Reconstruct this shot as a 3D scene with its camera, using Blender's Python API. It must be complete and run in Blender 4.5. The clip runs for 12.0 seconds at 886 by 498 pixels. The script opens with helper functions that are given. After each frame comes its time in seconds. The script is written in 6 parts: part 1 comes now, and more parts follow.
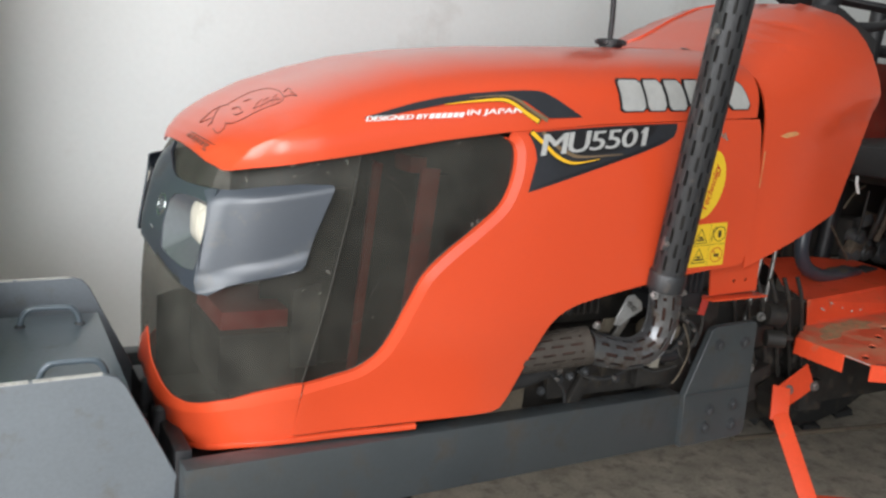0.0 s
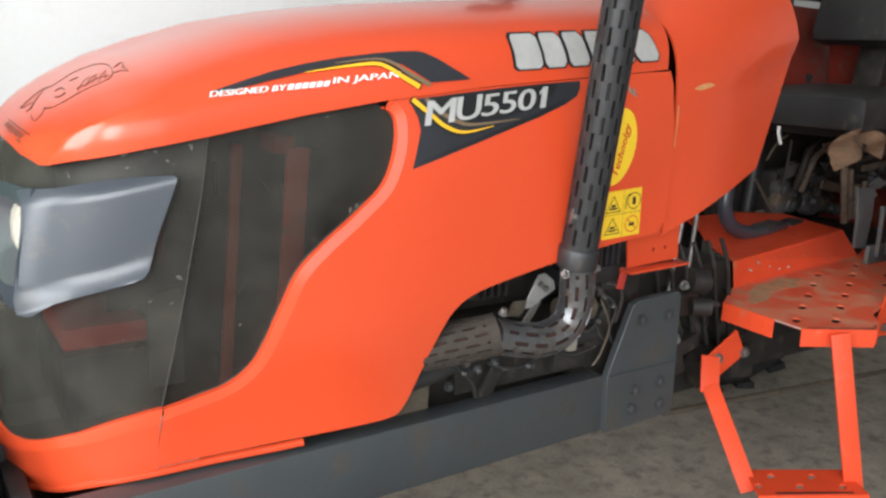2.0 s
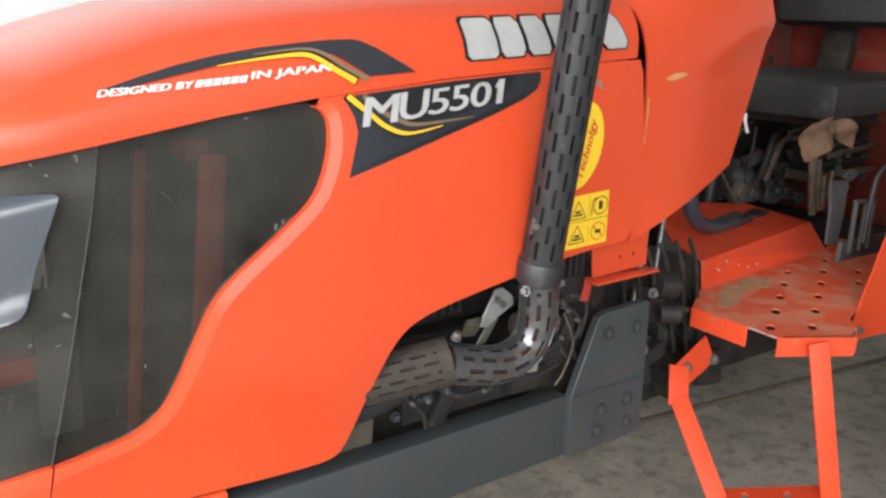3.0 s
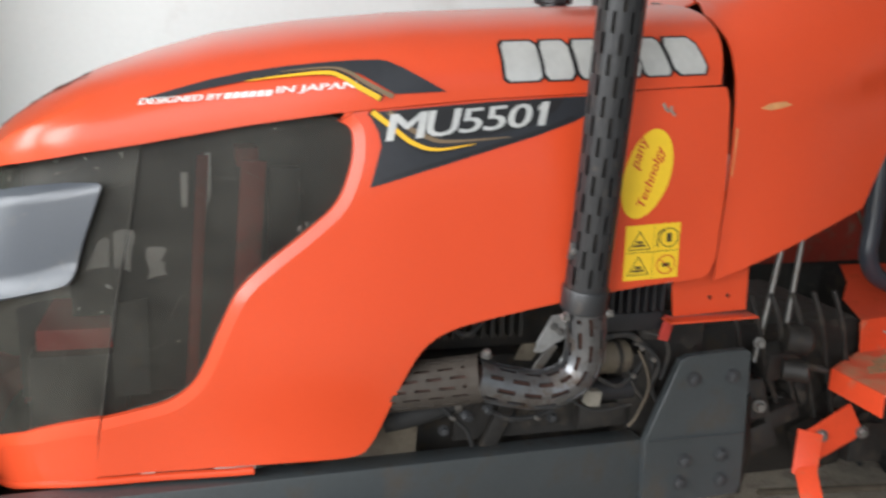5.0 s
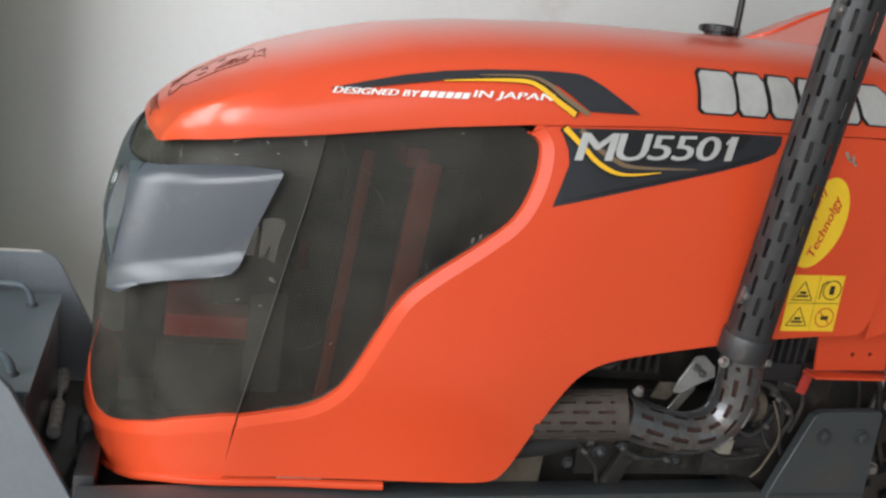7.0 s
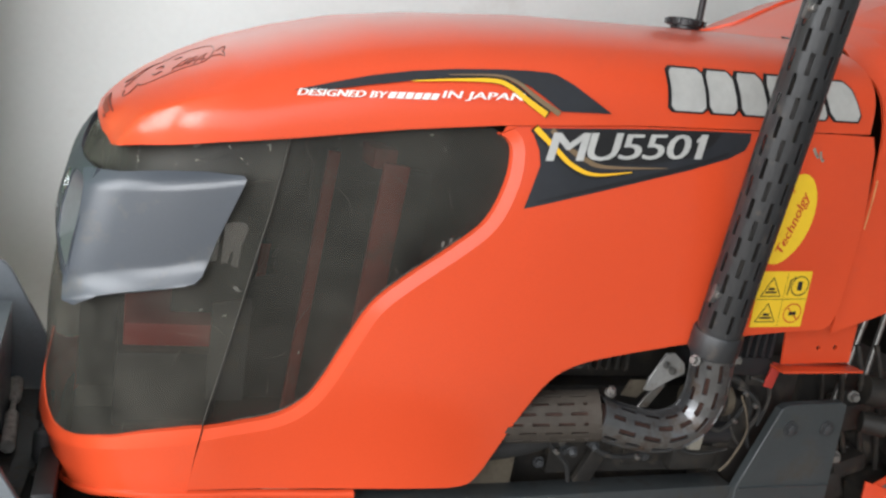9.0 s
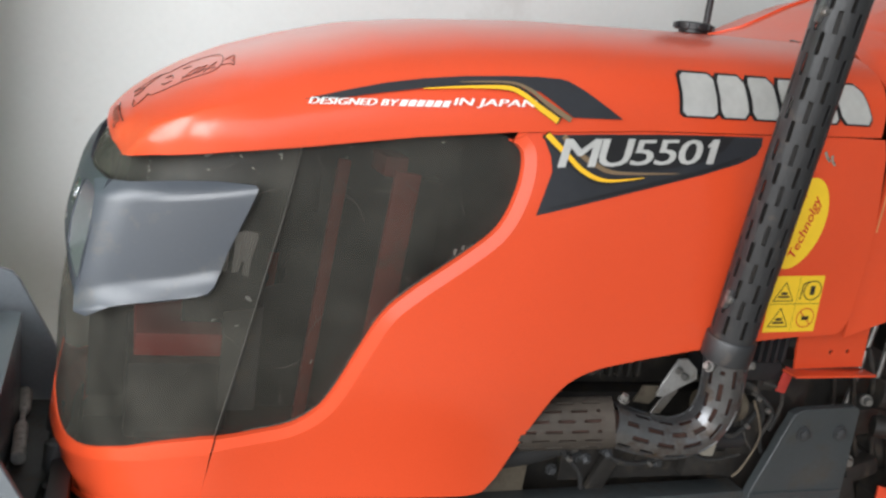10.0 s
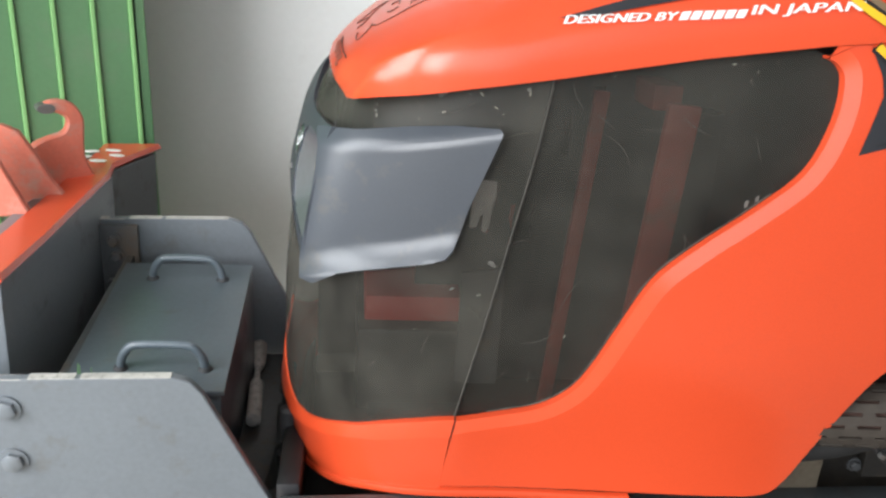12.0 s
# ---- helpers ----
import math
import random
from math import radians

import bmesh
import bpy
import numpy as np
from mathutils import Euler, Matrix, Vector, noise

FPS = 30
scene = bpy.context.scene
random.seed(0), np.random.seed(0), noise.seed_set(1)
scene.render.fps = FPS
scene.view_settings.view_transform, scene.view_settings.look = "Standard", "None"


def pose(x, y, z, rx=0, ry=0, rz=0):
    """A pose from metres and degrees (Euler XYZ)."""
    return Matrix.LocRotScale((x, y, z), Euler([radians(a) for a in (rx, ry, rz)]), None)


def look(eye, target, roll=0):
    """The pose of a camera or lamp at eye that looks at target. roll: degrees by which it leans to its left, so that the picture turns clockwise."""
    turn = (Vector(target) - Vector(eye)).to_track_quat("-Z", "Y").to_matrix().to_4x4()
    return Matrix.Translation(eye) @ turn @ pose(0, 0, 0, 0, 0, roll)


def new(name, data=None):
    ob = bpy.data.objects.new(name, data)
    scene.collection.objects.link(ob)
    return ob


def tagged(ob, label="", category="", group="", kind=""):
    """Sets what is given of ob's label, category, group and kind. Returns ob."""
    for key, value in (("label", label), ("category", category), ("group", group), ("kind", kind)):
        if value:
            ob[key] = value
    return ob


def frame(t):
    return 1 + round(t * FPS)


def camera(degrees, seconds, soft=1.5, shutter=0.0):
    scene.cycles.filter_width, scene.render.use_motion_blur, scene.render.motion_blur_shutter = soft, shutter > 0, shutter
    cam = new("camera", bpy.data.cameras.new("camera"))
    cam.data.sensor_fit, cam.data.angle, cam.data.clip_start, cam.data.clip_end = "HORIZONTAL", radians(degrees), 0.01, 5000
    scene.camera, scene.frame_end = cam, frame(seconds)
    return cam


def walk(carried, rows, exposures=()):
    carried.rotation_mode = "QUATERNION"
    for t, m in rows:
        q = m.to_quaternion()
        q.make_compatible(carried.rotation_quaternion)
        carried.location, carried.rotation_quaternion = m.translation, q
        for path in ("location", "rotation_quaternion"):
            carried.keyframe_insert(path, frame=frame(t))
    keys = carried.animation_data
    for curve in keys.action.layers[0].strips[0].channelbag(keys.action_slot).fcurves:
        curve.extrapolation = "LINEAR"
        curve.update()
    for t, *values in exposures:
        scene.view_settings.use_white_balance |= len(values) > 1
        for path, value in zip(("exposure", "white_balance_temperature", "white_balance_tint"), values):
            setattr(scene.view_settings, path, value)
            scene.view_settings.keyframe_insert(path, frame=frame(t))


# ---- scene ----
cam = camera(54.1, 12.0, 2.5, 0.4)
PATH = [
    (0, (-0.044, -0.069, 1.372), (0.913, 1.642, 0.977), 4.7),
    (0.5, (0.018, -0.071, 1.367), (1.0, 1.624, 0.962), 3.7),
    (1, (0.088, -0.048, 1.364), (1.14, 1.591, 0.908), 2.5),
    (1.5, (0.114, -0.009, 1.368), (1.172, 1.626, 0.911), 2.1),
    (2, (0.143, 0.063, 1.37), (1.216, 1.686, 0.907), 2.0),
    (2.5, (0.194, 0.179, 1.378), (1.346, 1.735, 0.874), 2.9),
    (3, (0.264, 0.229, 1.387), (1.424, 1.775, 0.874), 2.2),
    (3.2, (0.296, 0.213, 1.387), (1.404, 1.803, 0.891), 1.1),
    (4.8, (0.634, 0.005, 1.35), (1.255, 1.857, 0.92), 1.1),
    (5, (0.621, 0.0, 1.354), (1.166, 1.878, 0.934), 1.9),
    (5.5, (0.595, 0.004, 1.379), (0.991, 1.923, 0.978), 3.8),
    (6, (0.529, 0.047, 1.385), (0.917, 1.969, 0.995), 4.2),
    (6.5, (0.417, 0.109, 1.383), (0.879, 2.019, 1.01), 5.4),
    (7, (0.366, 0.145, 1.345), (0.958, 2.009, 0.925), 8.8),
    (9, (0.353, 0.186, 1.368), (1.046, 2.008, 0.919), 8.7),
    (9.5, (0.345, 0.196, 1.364), (1.056, 2.015, 0.931), 8.5),
    (10, (0.341, 0.197, 1.37), (1.03, 2.022, 0.929), 8.2),
    (10.5, (0.323, 0.223, 1.344), (0.923, 2.062, 0.835), 6.6),
    (11, (0.338, 0.252, 1.329), (0.709, 2.137, 0.774), 4.5),
    (11.5, (0.33, 0.335, 1.344), (0.538, 2.221, 0.712), 4.0),
    (12, (0.342, 0.409, 1.349), (0.553, 2.285, 0.691), 3.8),
]
EXPOSURE = [(0, -0.33), (0.5, -0.32), (1, -0.16), (2, -0.07), (3, 0.10), (3.2, 0.10), (4.8, -0.16), (5.5, -0.35), (7, -0.50), (9, -0.31), (10.5, -0.27), (12, -0.12)]
walk(cam, [(t, look(eye, target, roll)) for t, eye, target, roll in PATH], EXPOSURE)

# ---------------------------------------------------------------- light
world = bpy.data.worlds.new("sky")
scene.world = world
world.use_nodes = True
wn = world.node_tree
sky = wn.nodes.new("ShaderNodeTexSky")
sky.sky_type = "NISHITA"
sky.sun_disc = False
sky.sun_elevation, sky.sun_rotation = radians(48), radians(215)
wn.links.new(sky.outputs[0], wn.nodes["Background"].inputs[0])
wn.nodes["Background"].inputs[1].default_value = 0.10

sun_data = bpy.data.lights.new("sun", "SUN")
sun_data.energy, sun_data.angle, sun_data.color = 1.5, radians(12), (1.0, 0.96, 0.9)
sun = new("sun", sun_data)
sun.matrix_world = look((-3, -6, 8), (-1.4, -4.0, 0))

door_data = bpy.data.lights.new("door_daylight", "AREA")
door_data.shape, door_data.size, door_data.size_y = "RECTANGLE", 1.0, 2.1
door_data.energy, door_data.color = 88, (0.96, 0.98, 1.0)
door_light = new("door_daylight", door_data)
door_light.matrix_world = look((-1.78, 0.35, 1.8), (0.5, 1.35, 0.9))
gateway_data = bpy.data.lights.new("gateway_daylight", "AREA")
gateway_data.shape, gateway_data.size, gateway_data.size_y = "RECTANGLE", 1.6, 2.6
gateway_data.energy, gateway_data.color = 158, (0.97, 0.98, 1.0)
gateway_light = new("gateway_daylight", gateway_data)
gateway_light.matrix_world = look((-2.1, -2.35, 2.1), (0.3, 2.0, 1.0))
yard_data = bpy.data.lights.new("yard_daylight", "AREA")
yard_data.shape, yard_data.size, yard_data.size_y = "RECTANGLE", 3.8, 2.5
yard_data.energy, yard_data.color = 84, (0.97, 0.98, 1.0)
yard_light = new("yard_daylight", yard_data)
yard_light.matrix_world = look((-0.7, -2.75, 2.15), (0.5, 2.0, 1.1))

# ---------------------------------------------------------------- materials


def material(name, colour, rough=0.5, metal=0.0, coat=0.0, vary=0.12, scale=6.0, fine=90.0, bump=0.05, dirt=None, dirt_amount=0.0, spec=0.5, coat_rough=0.15):
    """Paint, plastic, rubber, stone: base colour with variation at two scales, fine relief and stains."""
    m = bpy.data.materials.new(name)
    m.use_nodes = True
    n, l = m.node_tree.nodes, m.node_tree.links
    b = n["Principled BSDF"]
    b.inputs["Roughness"].default_value, b.inputs["Metallic"].default_value = rough, metal
    b.inputs["Coat Weight"].default_value, b.inputs["Coat Roughness"].default_value = coat, coat_rough
    b.inputs["Specular IOR Level"].default_value = spec
    tc = n.new("ShaderNodeTexCoord")
    big = n.new("ShaderNodeTexNoise")
    big.inputs["Scale"].default_value, big.inputs["Detail"].default_value = scale, 5
    small = n.new("ShaderNodeTexNoise")
    small.inputs["Scale"].default_value, small.inputs["Detail"].default_value = fine, 4
    l.new(tc.outputs["Object"], big.inputs["Vector"])
    l.new(tc.outputs["Object"], small.inputs["Vector"])
    both = n.new("ShaderNodeMath")
    both.operation = "MULTIPLY_ADD"
    both.inputs[1].default_value = 0.6
    l.new(big.outputs["Fac"], both.inputs[0])
    half = n.new("ShaderNodeMath")
    half.operation = "MULTIPLY"
    half.inputs[1].default_value = 0.4
    l.new(small.outputs["Fac"], half.inputs[0])
    l.new(half.outputs[0], both.inputs[2])
    ramp = n.new("ShaderNodeValToRGB")
    ramp.color_ramp.elements[0].position, ramp.color_ramp.elements[1].position = 0.3, 0.7
    ramp.color_ramp.elements[0].color = (*[c * (1 - vary) for c in colour], 1)
    ramp.color_ramp.elements[1].color = (*[min(1, c * (1 + vary)) for c in colour], 1)
    l.new(both.outputs[0], ramp.inputs[0])
    out = ramp.outputs[0]
    if dirt:
        spots = n.new("ShaderNodeTexNoise")
        spots.inputs["Scale"].default_value, spots.inputs["Detail"].default_value, spots.inputs["Roughness"].default_value = scale * 2.3, 8, 0.65
        l.new(tc.outputs["Object"], spots.inputs["Vector"])
        edge = n.new("ShaderNodeMapRange")
        edge.inputs["From Min"].default_value = 0.62 - 0.3 * dirt_amount
        edge.inputs["From Max"].default_value = 0.80 - 0.3 * dirt_amount
        l.new(spots.outputs["Fac"], edge.inputs["Value"])
        mix = n.new("ShaderNodeMix")
        mix.data_type = "RGBA"
        mix.inputs["B"].default_value = (*dirt, 1)
        l.new(edge.outputs["Result"], mix.inputs["Factor"])
        l.new(out, mix.inputs["A"])
        out = mix.outputs["Result"]
        rr = n.new("ShaderNodeMapRange")
        rr.inputs["To Min"].default_value, rr.inputs["To Max"].default_value = rough, min(1, rough + 0.35)
        l.new(edge.outputs["Result"], rr.inputs["Value"])
        l.new(rr.outputs["Result"], b.inputs["Roughness"])
    else:
        rr = n.new("ShaderNodeMapRange")
        rr.inputs["From Min"].default_value, rr.inputs["From Max"].default_value = 0.3, 0.7
        rr.inputs["To Min"].default_value, rr.inputs["To Max"].default_value = max(0.02, rough - 0.05), min(1, rough + 0.09)
        l.new(big.outputs["Fac"], rr.inputs["Value"])
        l.new(rr.outputs["Result"], b.inputs["Roughness"])
    l.new(out, b.inputs["Base Color"])
    if bump:
        bp = n.new("ShaderNodeBump")
        bp.inputs["Strength"].default_value, bp.inputs["Distance"].default_value = bump, 0.004
        l.new(both.outputs[0], bp.inputs["Height"])
        l.new(bp.outputs[0], b.inputs["Normal"])
    return m


ORANGE = material("orange_paint", (0.68, 0.074, 0.0235), 0.36, coat=0.9, vary=0.06, scale=2.5, fine=400, bump=0.0, spec=0.16, coat_rough=0.22)
ORANGE_WORN = material("worn_orange_paint", (0.80, 0.078, 0.024), 0.45, vary=0.10, scale=7, fine=160, bump=0.05, dirt=(0.50, 0.17, 0.09), dirt_amount=0.15)
# Pale pinkish orange: the sky's reflection is put into the base colour.
SHEEN_ORANGE = material("sheen_orange_paint", (0.56, 0.15, 0.095), 0.6, vary=0.15, scale=12, fine=160, bump=0.08, dirt=(0.42, 0.24, 0.19), dirt_amount=0.4)
STEP_WORN = material("trodden_orange_paint", (0.80, 0.11, 0.045), 0.5, vary=0.12, scale=5, fine=160, bump=0.08, dirt=(0.66, 0.24, 0.13), dirt_amount=0.60)
# Fender orange darkened to dull red, its shade put into the colour.
ORANGE_SHADED = material("shaded_orange_paint", (0.22, 0.024, 0.013), 0.6, vary=0.15, scale=9, bump=0.06, dirt=(0.16, 0.10, 0.07), dirt_amount=0.3)
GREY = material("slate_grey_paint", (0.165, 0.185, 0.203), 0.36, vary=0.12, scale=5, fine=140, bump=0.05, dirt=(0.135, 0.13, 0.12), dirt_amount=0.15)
BEZEL = material("blue_grey_plastic", (0.040, 0.049, 0.063), 0.38, coat=0.45, vary=0.08, scale=6, fine=300, bump=0.03, dirt=(0.09, 0.085, 0.075), dirt_amount=0.15, coat_rough=0.24)
SOCKET_GREY = material("dark_glossy_plastic", (0.20, 0.21, 0.23), 0.30, metal=0.6, vary=0.1, scale=6, bump=0.0)
BLACK = material("black_plastic", (0.018, 0.018, 0.020), 0.45, vary=0.2, scale=8, bump=0.04)
RUBBER = material("black_rubber", (0.02, 0.02, 0.02), 0.8, vary=0.25, scale=10, bump=0.15, dirt=(0.07, 0.06, 0.05), dirt_amount=0.3)
PIPE = material("black_exhaust_guard", (0.030, 0.031, 0.033), 0.40, metal=0.2, vary=0.2, scale=12, bump=0.06, dirt=(0.09, 0.07, 0.055), dirt_amount=0.2)
PIPE_WORN = material("scorched_exhaust_guard", (0.19, 0.193, 0.20), 0.36, metal=0.85, vary=0.22, scale=9, bump=0.02, dirt=(0.12, 0.085, 0.06), dirt_amount=0.3)
RUST = material("rusty_pipe", (0.065, 0.032, 0.024), 0.9, vary=0.35, scale=20, bump=0.2)
GRIME = material("greasy_cast_iron", (0.018, 0.016, 0.014), 0.6, vary=0.4, scale=14, fine=120, bump=0.3, dirt=(0.055, 0.043, 0.031), dirt_amount=0.35)
STEEL = material("zinc_steel", (0.27, 0.265, 0.255), 0.42, metal=0.8, vary=0.15, scale=20, bump=0.05, dirt=(0.2, 0.15, 0.11), dirt_amount=0.2)
TAN = material("dusty_tan_metal", (0.115, 0.096, 0.070), 0.6, metal=0.2, vary=0.2, scale=14, bump=0.1, dirt=(0.08, 0.06, 0.045), dirt_amount=0.3)
SILVER = material("silver_lettering", (0.60, 0.60, 0.58), 0.34, metal=0.4, vary=0.1, scale=25, bump=0.0)
WHITE = material("white_lettering", (0.78, 0.77, 0.74), 0.5, vary=0.06, bump=0.0)
DECAL = material("anthracite_decal", (0.023, 0.025, 0.030), 0.4, vary=0.15, scale=5, bump=0.0)
DECAL_EDGE = material("black_decal", (0.012, 0.012, 0.013), 0.4, vary=0.1, bump=0.0)
YELLOW = material("yellow_stripe", (0.83, 0.47, 0.02), 0.4, vary=0.05, bump=0.0)
BRONZE = material("bronze_stripe", (0.19, 0.13, 0.075), 0.4, vary=0.1, bump=0.0)
STICKER = material("yellow_sticker", (0.86, 0.56, 0.03), 0.35, vary=0.05, bump=0.0)
INK = material("black_ink", (0.02, 0.018, 0.016), 0.6, vary=0.1, bump=0.0)
FADED_INK = material("smudged_marker_ink", (0.21, 0.055, 0.035), 0.6, vary=0.5, scale=120, bump=0.0)
PEN_INK = material("faded_marker_ink", (0.075, 0.028, 0.022), 0.6, vary=0.3, scale=40, bump=0.0)
REDINK = material("red_ink", (0.55, 0.03, 0.02), 0.5, vary=0.1, bump=0.0)
CREAM = material("headlamp_glass", (0.74, 0.68, 0.58), 0.22, coat=0.4, vary=0.08, bump=0.0)
CHROME = material("chrome", (0.75, 0.76, 0.78), 0.12, metal=1.0, vary=0.05, bump=0.0)
VINYL = material("black_vinyl", (0.022, 0.021, 0.021), 0.5, vary=0.2, scale=10, fine=220, bump=0.2, dirt=(0.09, 0.08, 0.065), dirt_amount=0.1)
# Grey seam tone with the panel edge's highlight put into the colour.
SEAM_GLINT = material("seam_highlight_grey", (0.055, 0.052, 0.045), 0.8, vary=0.4, scale=40, bump=0.1)
RED_DARK = material("dark_red_primer", (0.20, 0.026, 0.016), 0.6, vary=0.2, scale=9, bump=0.06, dirt=(0.10, 0.06, 0.045), dirt_amount=0.3)
LEAF = material("dry_leaf", (0.15, 0.088, 0.05), 0.85, vary=0.3, scale=30, bump=0.2)
GREEN = material("green_gate_paint", (0.095, 0.205, 0.100), 0.42, vary=0.10, scale=3, fine=120, bump=0.04, dirt=(0.13, 0.2, 0.12), dirt_amount=0.2)
GREEN_LIGHT = material("light_green_paint", (0.20, 0.42, 0.16), 0.42, vary=0.08, bump=0.03)
CONCRETE = material("dusty_concrete", (0.42, 0.37, 0.30), 0.85, vary=0.32, scale=7.0, fine=90, bump=0.35, dirt=(0.25, 0.22, 0.18), dirt_amount=0.42)
PLASTER = material("whitewashed_plaster", (0.70, 0.72, 0.71), 0.85, vary=0.035, scale=1.6, fine=60, bump=0.12, dirt=(0.60, 0.60, 0.58), dirt_amount=0.15)
CEILING = material("ceiling_paint", (0.42, 0.42, 0.41), 0.9, vary=0.05, scale=1.5, bump=0.1)


def mesh_screen(name, see, dusty=1.0):
    """Fine black perforated sheet under dust: partly see-through. dusty: paleness, of dust and painted haze together.
    """
    m = bpy.data.materials.new(name)
    m.use_nodes = True
    n, l = m.node_tree.nodes, m.node_tree.links
    b = n["Principled BSDF"]
    tc = n.new("ShaderNodeTexCoord")
    dust = n.new("ShaderNodeTexNoise")
    dust.inputs["Scale"].default_value, dust.inputs["Detail"].default_value, dust.inputs["Roughness"].default_value = 5, 7, 0.6
    l.new(tc.outputs["Object"], dust.inputs["Vector"])
    ramp = n.new("ShaderNodeValToRGB")
    ramp.color_ramp.elements[0].position, ramp.color_ramp.elements[1].position = 0.34, 0.78
    ramp.color_ramp.elements[0].color, ramp.color_ramp.elements[1].color = (0.0102 * dusty, 0.0100 * dusty, 0.0085 * dusty, 1), (0.058 * dusty, 0.0560 * dusty, 0.047 * dusty, 1)
    l.new(dust.outputs["Fac"], ramp.inputs[0])
    turn = n.new("ShaderNodeMapping")
    turn.inputs["Rotation"].default_value, turn.inputs["Scale"].default_value = (0, 0.9, 0), (4, 4, 90)
    l.new(tc.outputs["Object"], turn.inputs["Vector"])
    hair = n.new("ShaderNodeTexNoise")
    hair.inputs["Scale"].default_value, hair.inputs["Detail"].default_value = 2.0, 3
    l.new(turn.outputs[0], hair.inputs["Vector"])
    thin = n.new("ShaderNodeMapRange")
    thin.inputs["From Min"].default_value, thin.inputs["From Max"].default_value = 0.70, 0.78
    thin.inputs["To Max"].default_value = 0.45
    l.new(hair.outputs["Fac"], thin.inputs["Value"])
    scratched = n.new("ShaderNodeMix")
    scratched.data_type = "RGBA"
    scratched.inputs["B"].default_value = (0.17, 0.16, 0.135, 1)
    l.new(thin.outputs["Result"], scratched.inputs["Factor"])
    l.new(ramp.outputs[0], scratched.inputs["A"])
    l.new(scratched.outputs["Result"], b.inputs["Base Color"])
    b.inputs["Roughness"].default_value = 0.5
    b.inputs["Specular IOR Level"].default_value = 0.3
    clear = n.new("ShaderNodeBsdfTransparent")
    clear.inputs[0].default_value = (0.85, 0.83, 0.80, 1)
    mix = n.new("ShaderNodeMixShader")
    mix.inputs[0].default_value = see
    l.new(b.outputs[0], mix.inputs[1])
    l.new(clear.outputs[0], mix.inputs[2])
    l.new(mix.outputs[0], n["Material Output"].inputs[0])
    return m


SCREEN = mesh_screen("dusty_black_mesh", 0.48, 1.45)
RED_STRAP = material("red_strap_paint", (0.42, 0.04, 0.028), 0.5, vary=0.15, scale=9, bump=0.04)
# Paler copy of SCREEN: haze and reflected light are put into its dust colour.
SCREEN_FRONT = mesh_screen("dusty_hazed_front_mesh", 0.44, 2.3)
DUSTY_PIPE = material("dust_caked_guard", (0.048, 0.039, 0.031), 0.75, metal=0.2, vary=0.3, scale=16, bump=0.15, dirt=(0.05, 0.04, 0.033), dirt_amount=0.35)
# Darker copy of GREY, with the shade on the beams put into the colour.
SHADED_GREY = material("shaded_oily_slate_grey", (0.049, 0.056, 0.059), 0.45, vary=0.14, scale=5, fine=140, bump=0.05, dirt=(0.06, 0.052, 0.043), dirt_amount=0.3)
GREY_RUST = material("rust_stained_grey", (0.105, 0.112, 0.118), 0.5, vary=0.15, scale=5, fine=140, bump=0.08, dirt=(0.17, 0.125, 0.085), dirt_amount=0.5)
OILY_GREY = material("oily_dark_grey", (0.060, 0.062, 0.064), 0.5, vary=0.25, scale=18, fine=120, bump=0.12, dirt=(0.10, 0.08, 0.055), dirt_amount=0.35)
OILY_TAN = material("oily_brown_steel", (0.12, 0.094, 0.066), 0.6, vary=0.3, scale=20, fine=120, bump=0.12, dirt=(0.05, 0.042, 0.035), dirt_amount=0.4)
LID_GREY = material("dark_slate_paint", (0.105, 0.132, 0.152), 0.32, coat=0.3, vary=0.14, scale=6, fine=140, bump=0.05, dirt=(0.12, 0.125, 0.12), dirt_amount=0.12)
ZINC = material("bright_zinc", (0.36, 0.36, 0.35), 0.42, metal=0.35, vary=0.18, scale=25, bump=0.05, dirt=(0.26, 0.24, 0.20), dirt_amount=0.3)
SCRAPE = material("tan_scraped_paint", (0.62, 0.30, 0.12), 0.6, vary=0.3, scale=40, bump=0.05)
DRY_MUD = material("dry_tan_mud", (0.40, 0.27, 0.14), 0.9, vary=0.4, scale=25, fine=160, bump=0.3, dirt=(0.66, 0.20, 0.10), dirt_amount=0.5)
BOLT = material("dusty_grey_bolt", (0.055, 0.057, 0.060), 0.6, metal=0.3, vary=0.2, scale=40, bump=0.1)
WORN_EDGE = material("chipped_pale_edge", (0.50, 0.49, 0.46), 0.6, vary=0.25, scale=60, bump=0.1, dirt=(0.2, 0.19, 0.17), dirt_amount=0.3)
STRAND = material("grey_cobweb", (0.075, 0.071, 0.060), 0.9, vary=0.3, scale=60, bump=0.0)
FLAKE = material("dull_grey_flake", (0.11, 0.106, 0.095), 0.7, vary=0.3, scale=90, bump=0.05)
COBWEB = material("pale_dust", (0.26, 0.24, 0.20), 0.9, vary=0.2, scale=80, bump=0.0)

# ---------------------------------------------------------------- builders


def part(name, bm, mat, parent=None, label="", smooth=True, category="", group="", kind=""):
    me = bpy.data.meshes.new(name)
    bmesh.ops.recalc_face_normals(bm, faces=bm.faces)
    bm.to_mesh(me)
    bm.free()
    for mm in (mat if isinstance(mat, (list, tuple)) else [mat]):
        me.materials.append(mm)
    ob = new(name, me)
    if parent:
        ob.parent = parent
    if smooth:
        me.shade_smooth()
        me.set_sharp_from_angle(angle=radians(38))
    tagged(ob, label, category, group, kind)
    return ob


def thing(name, label, category, at=(0, 0, 0), group=""):
    ob = new(name)
    ob.location = at
    ob.empty_display_size = 0.1
    return tagged(ob, label, category, group)


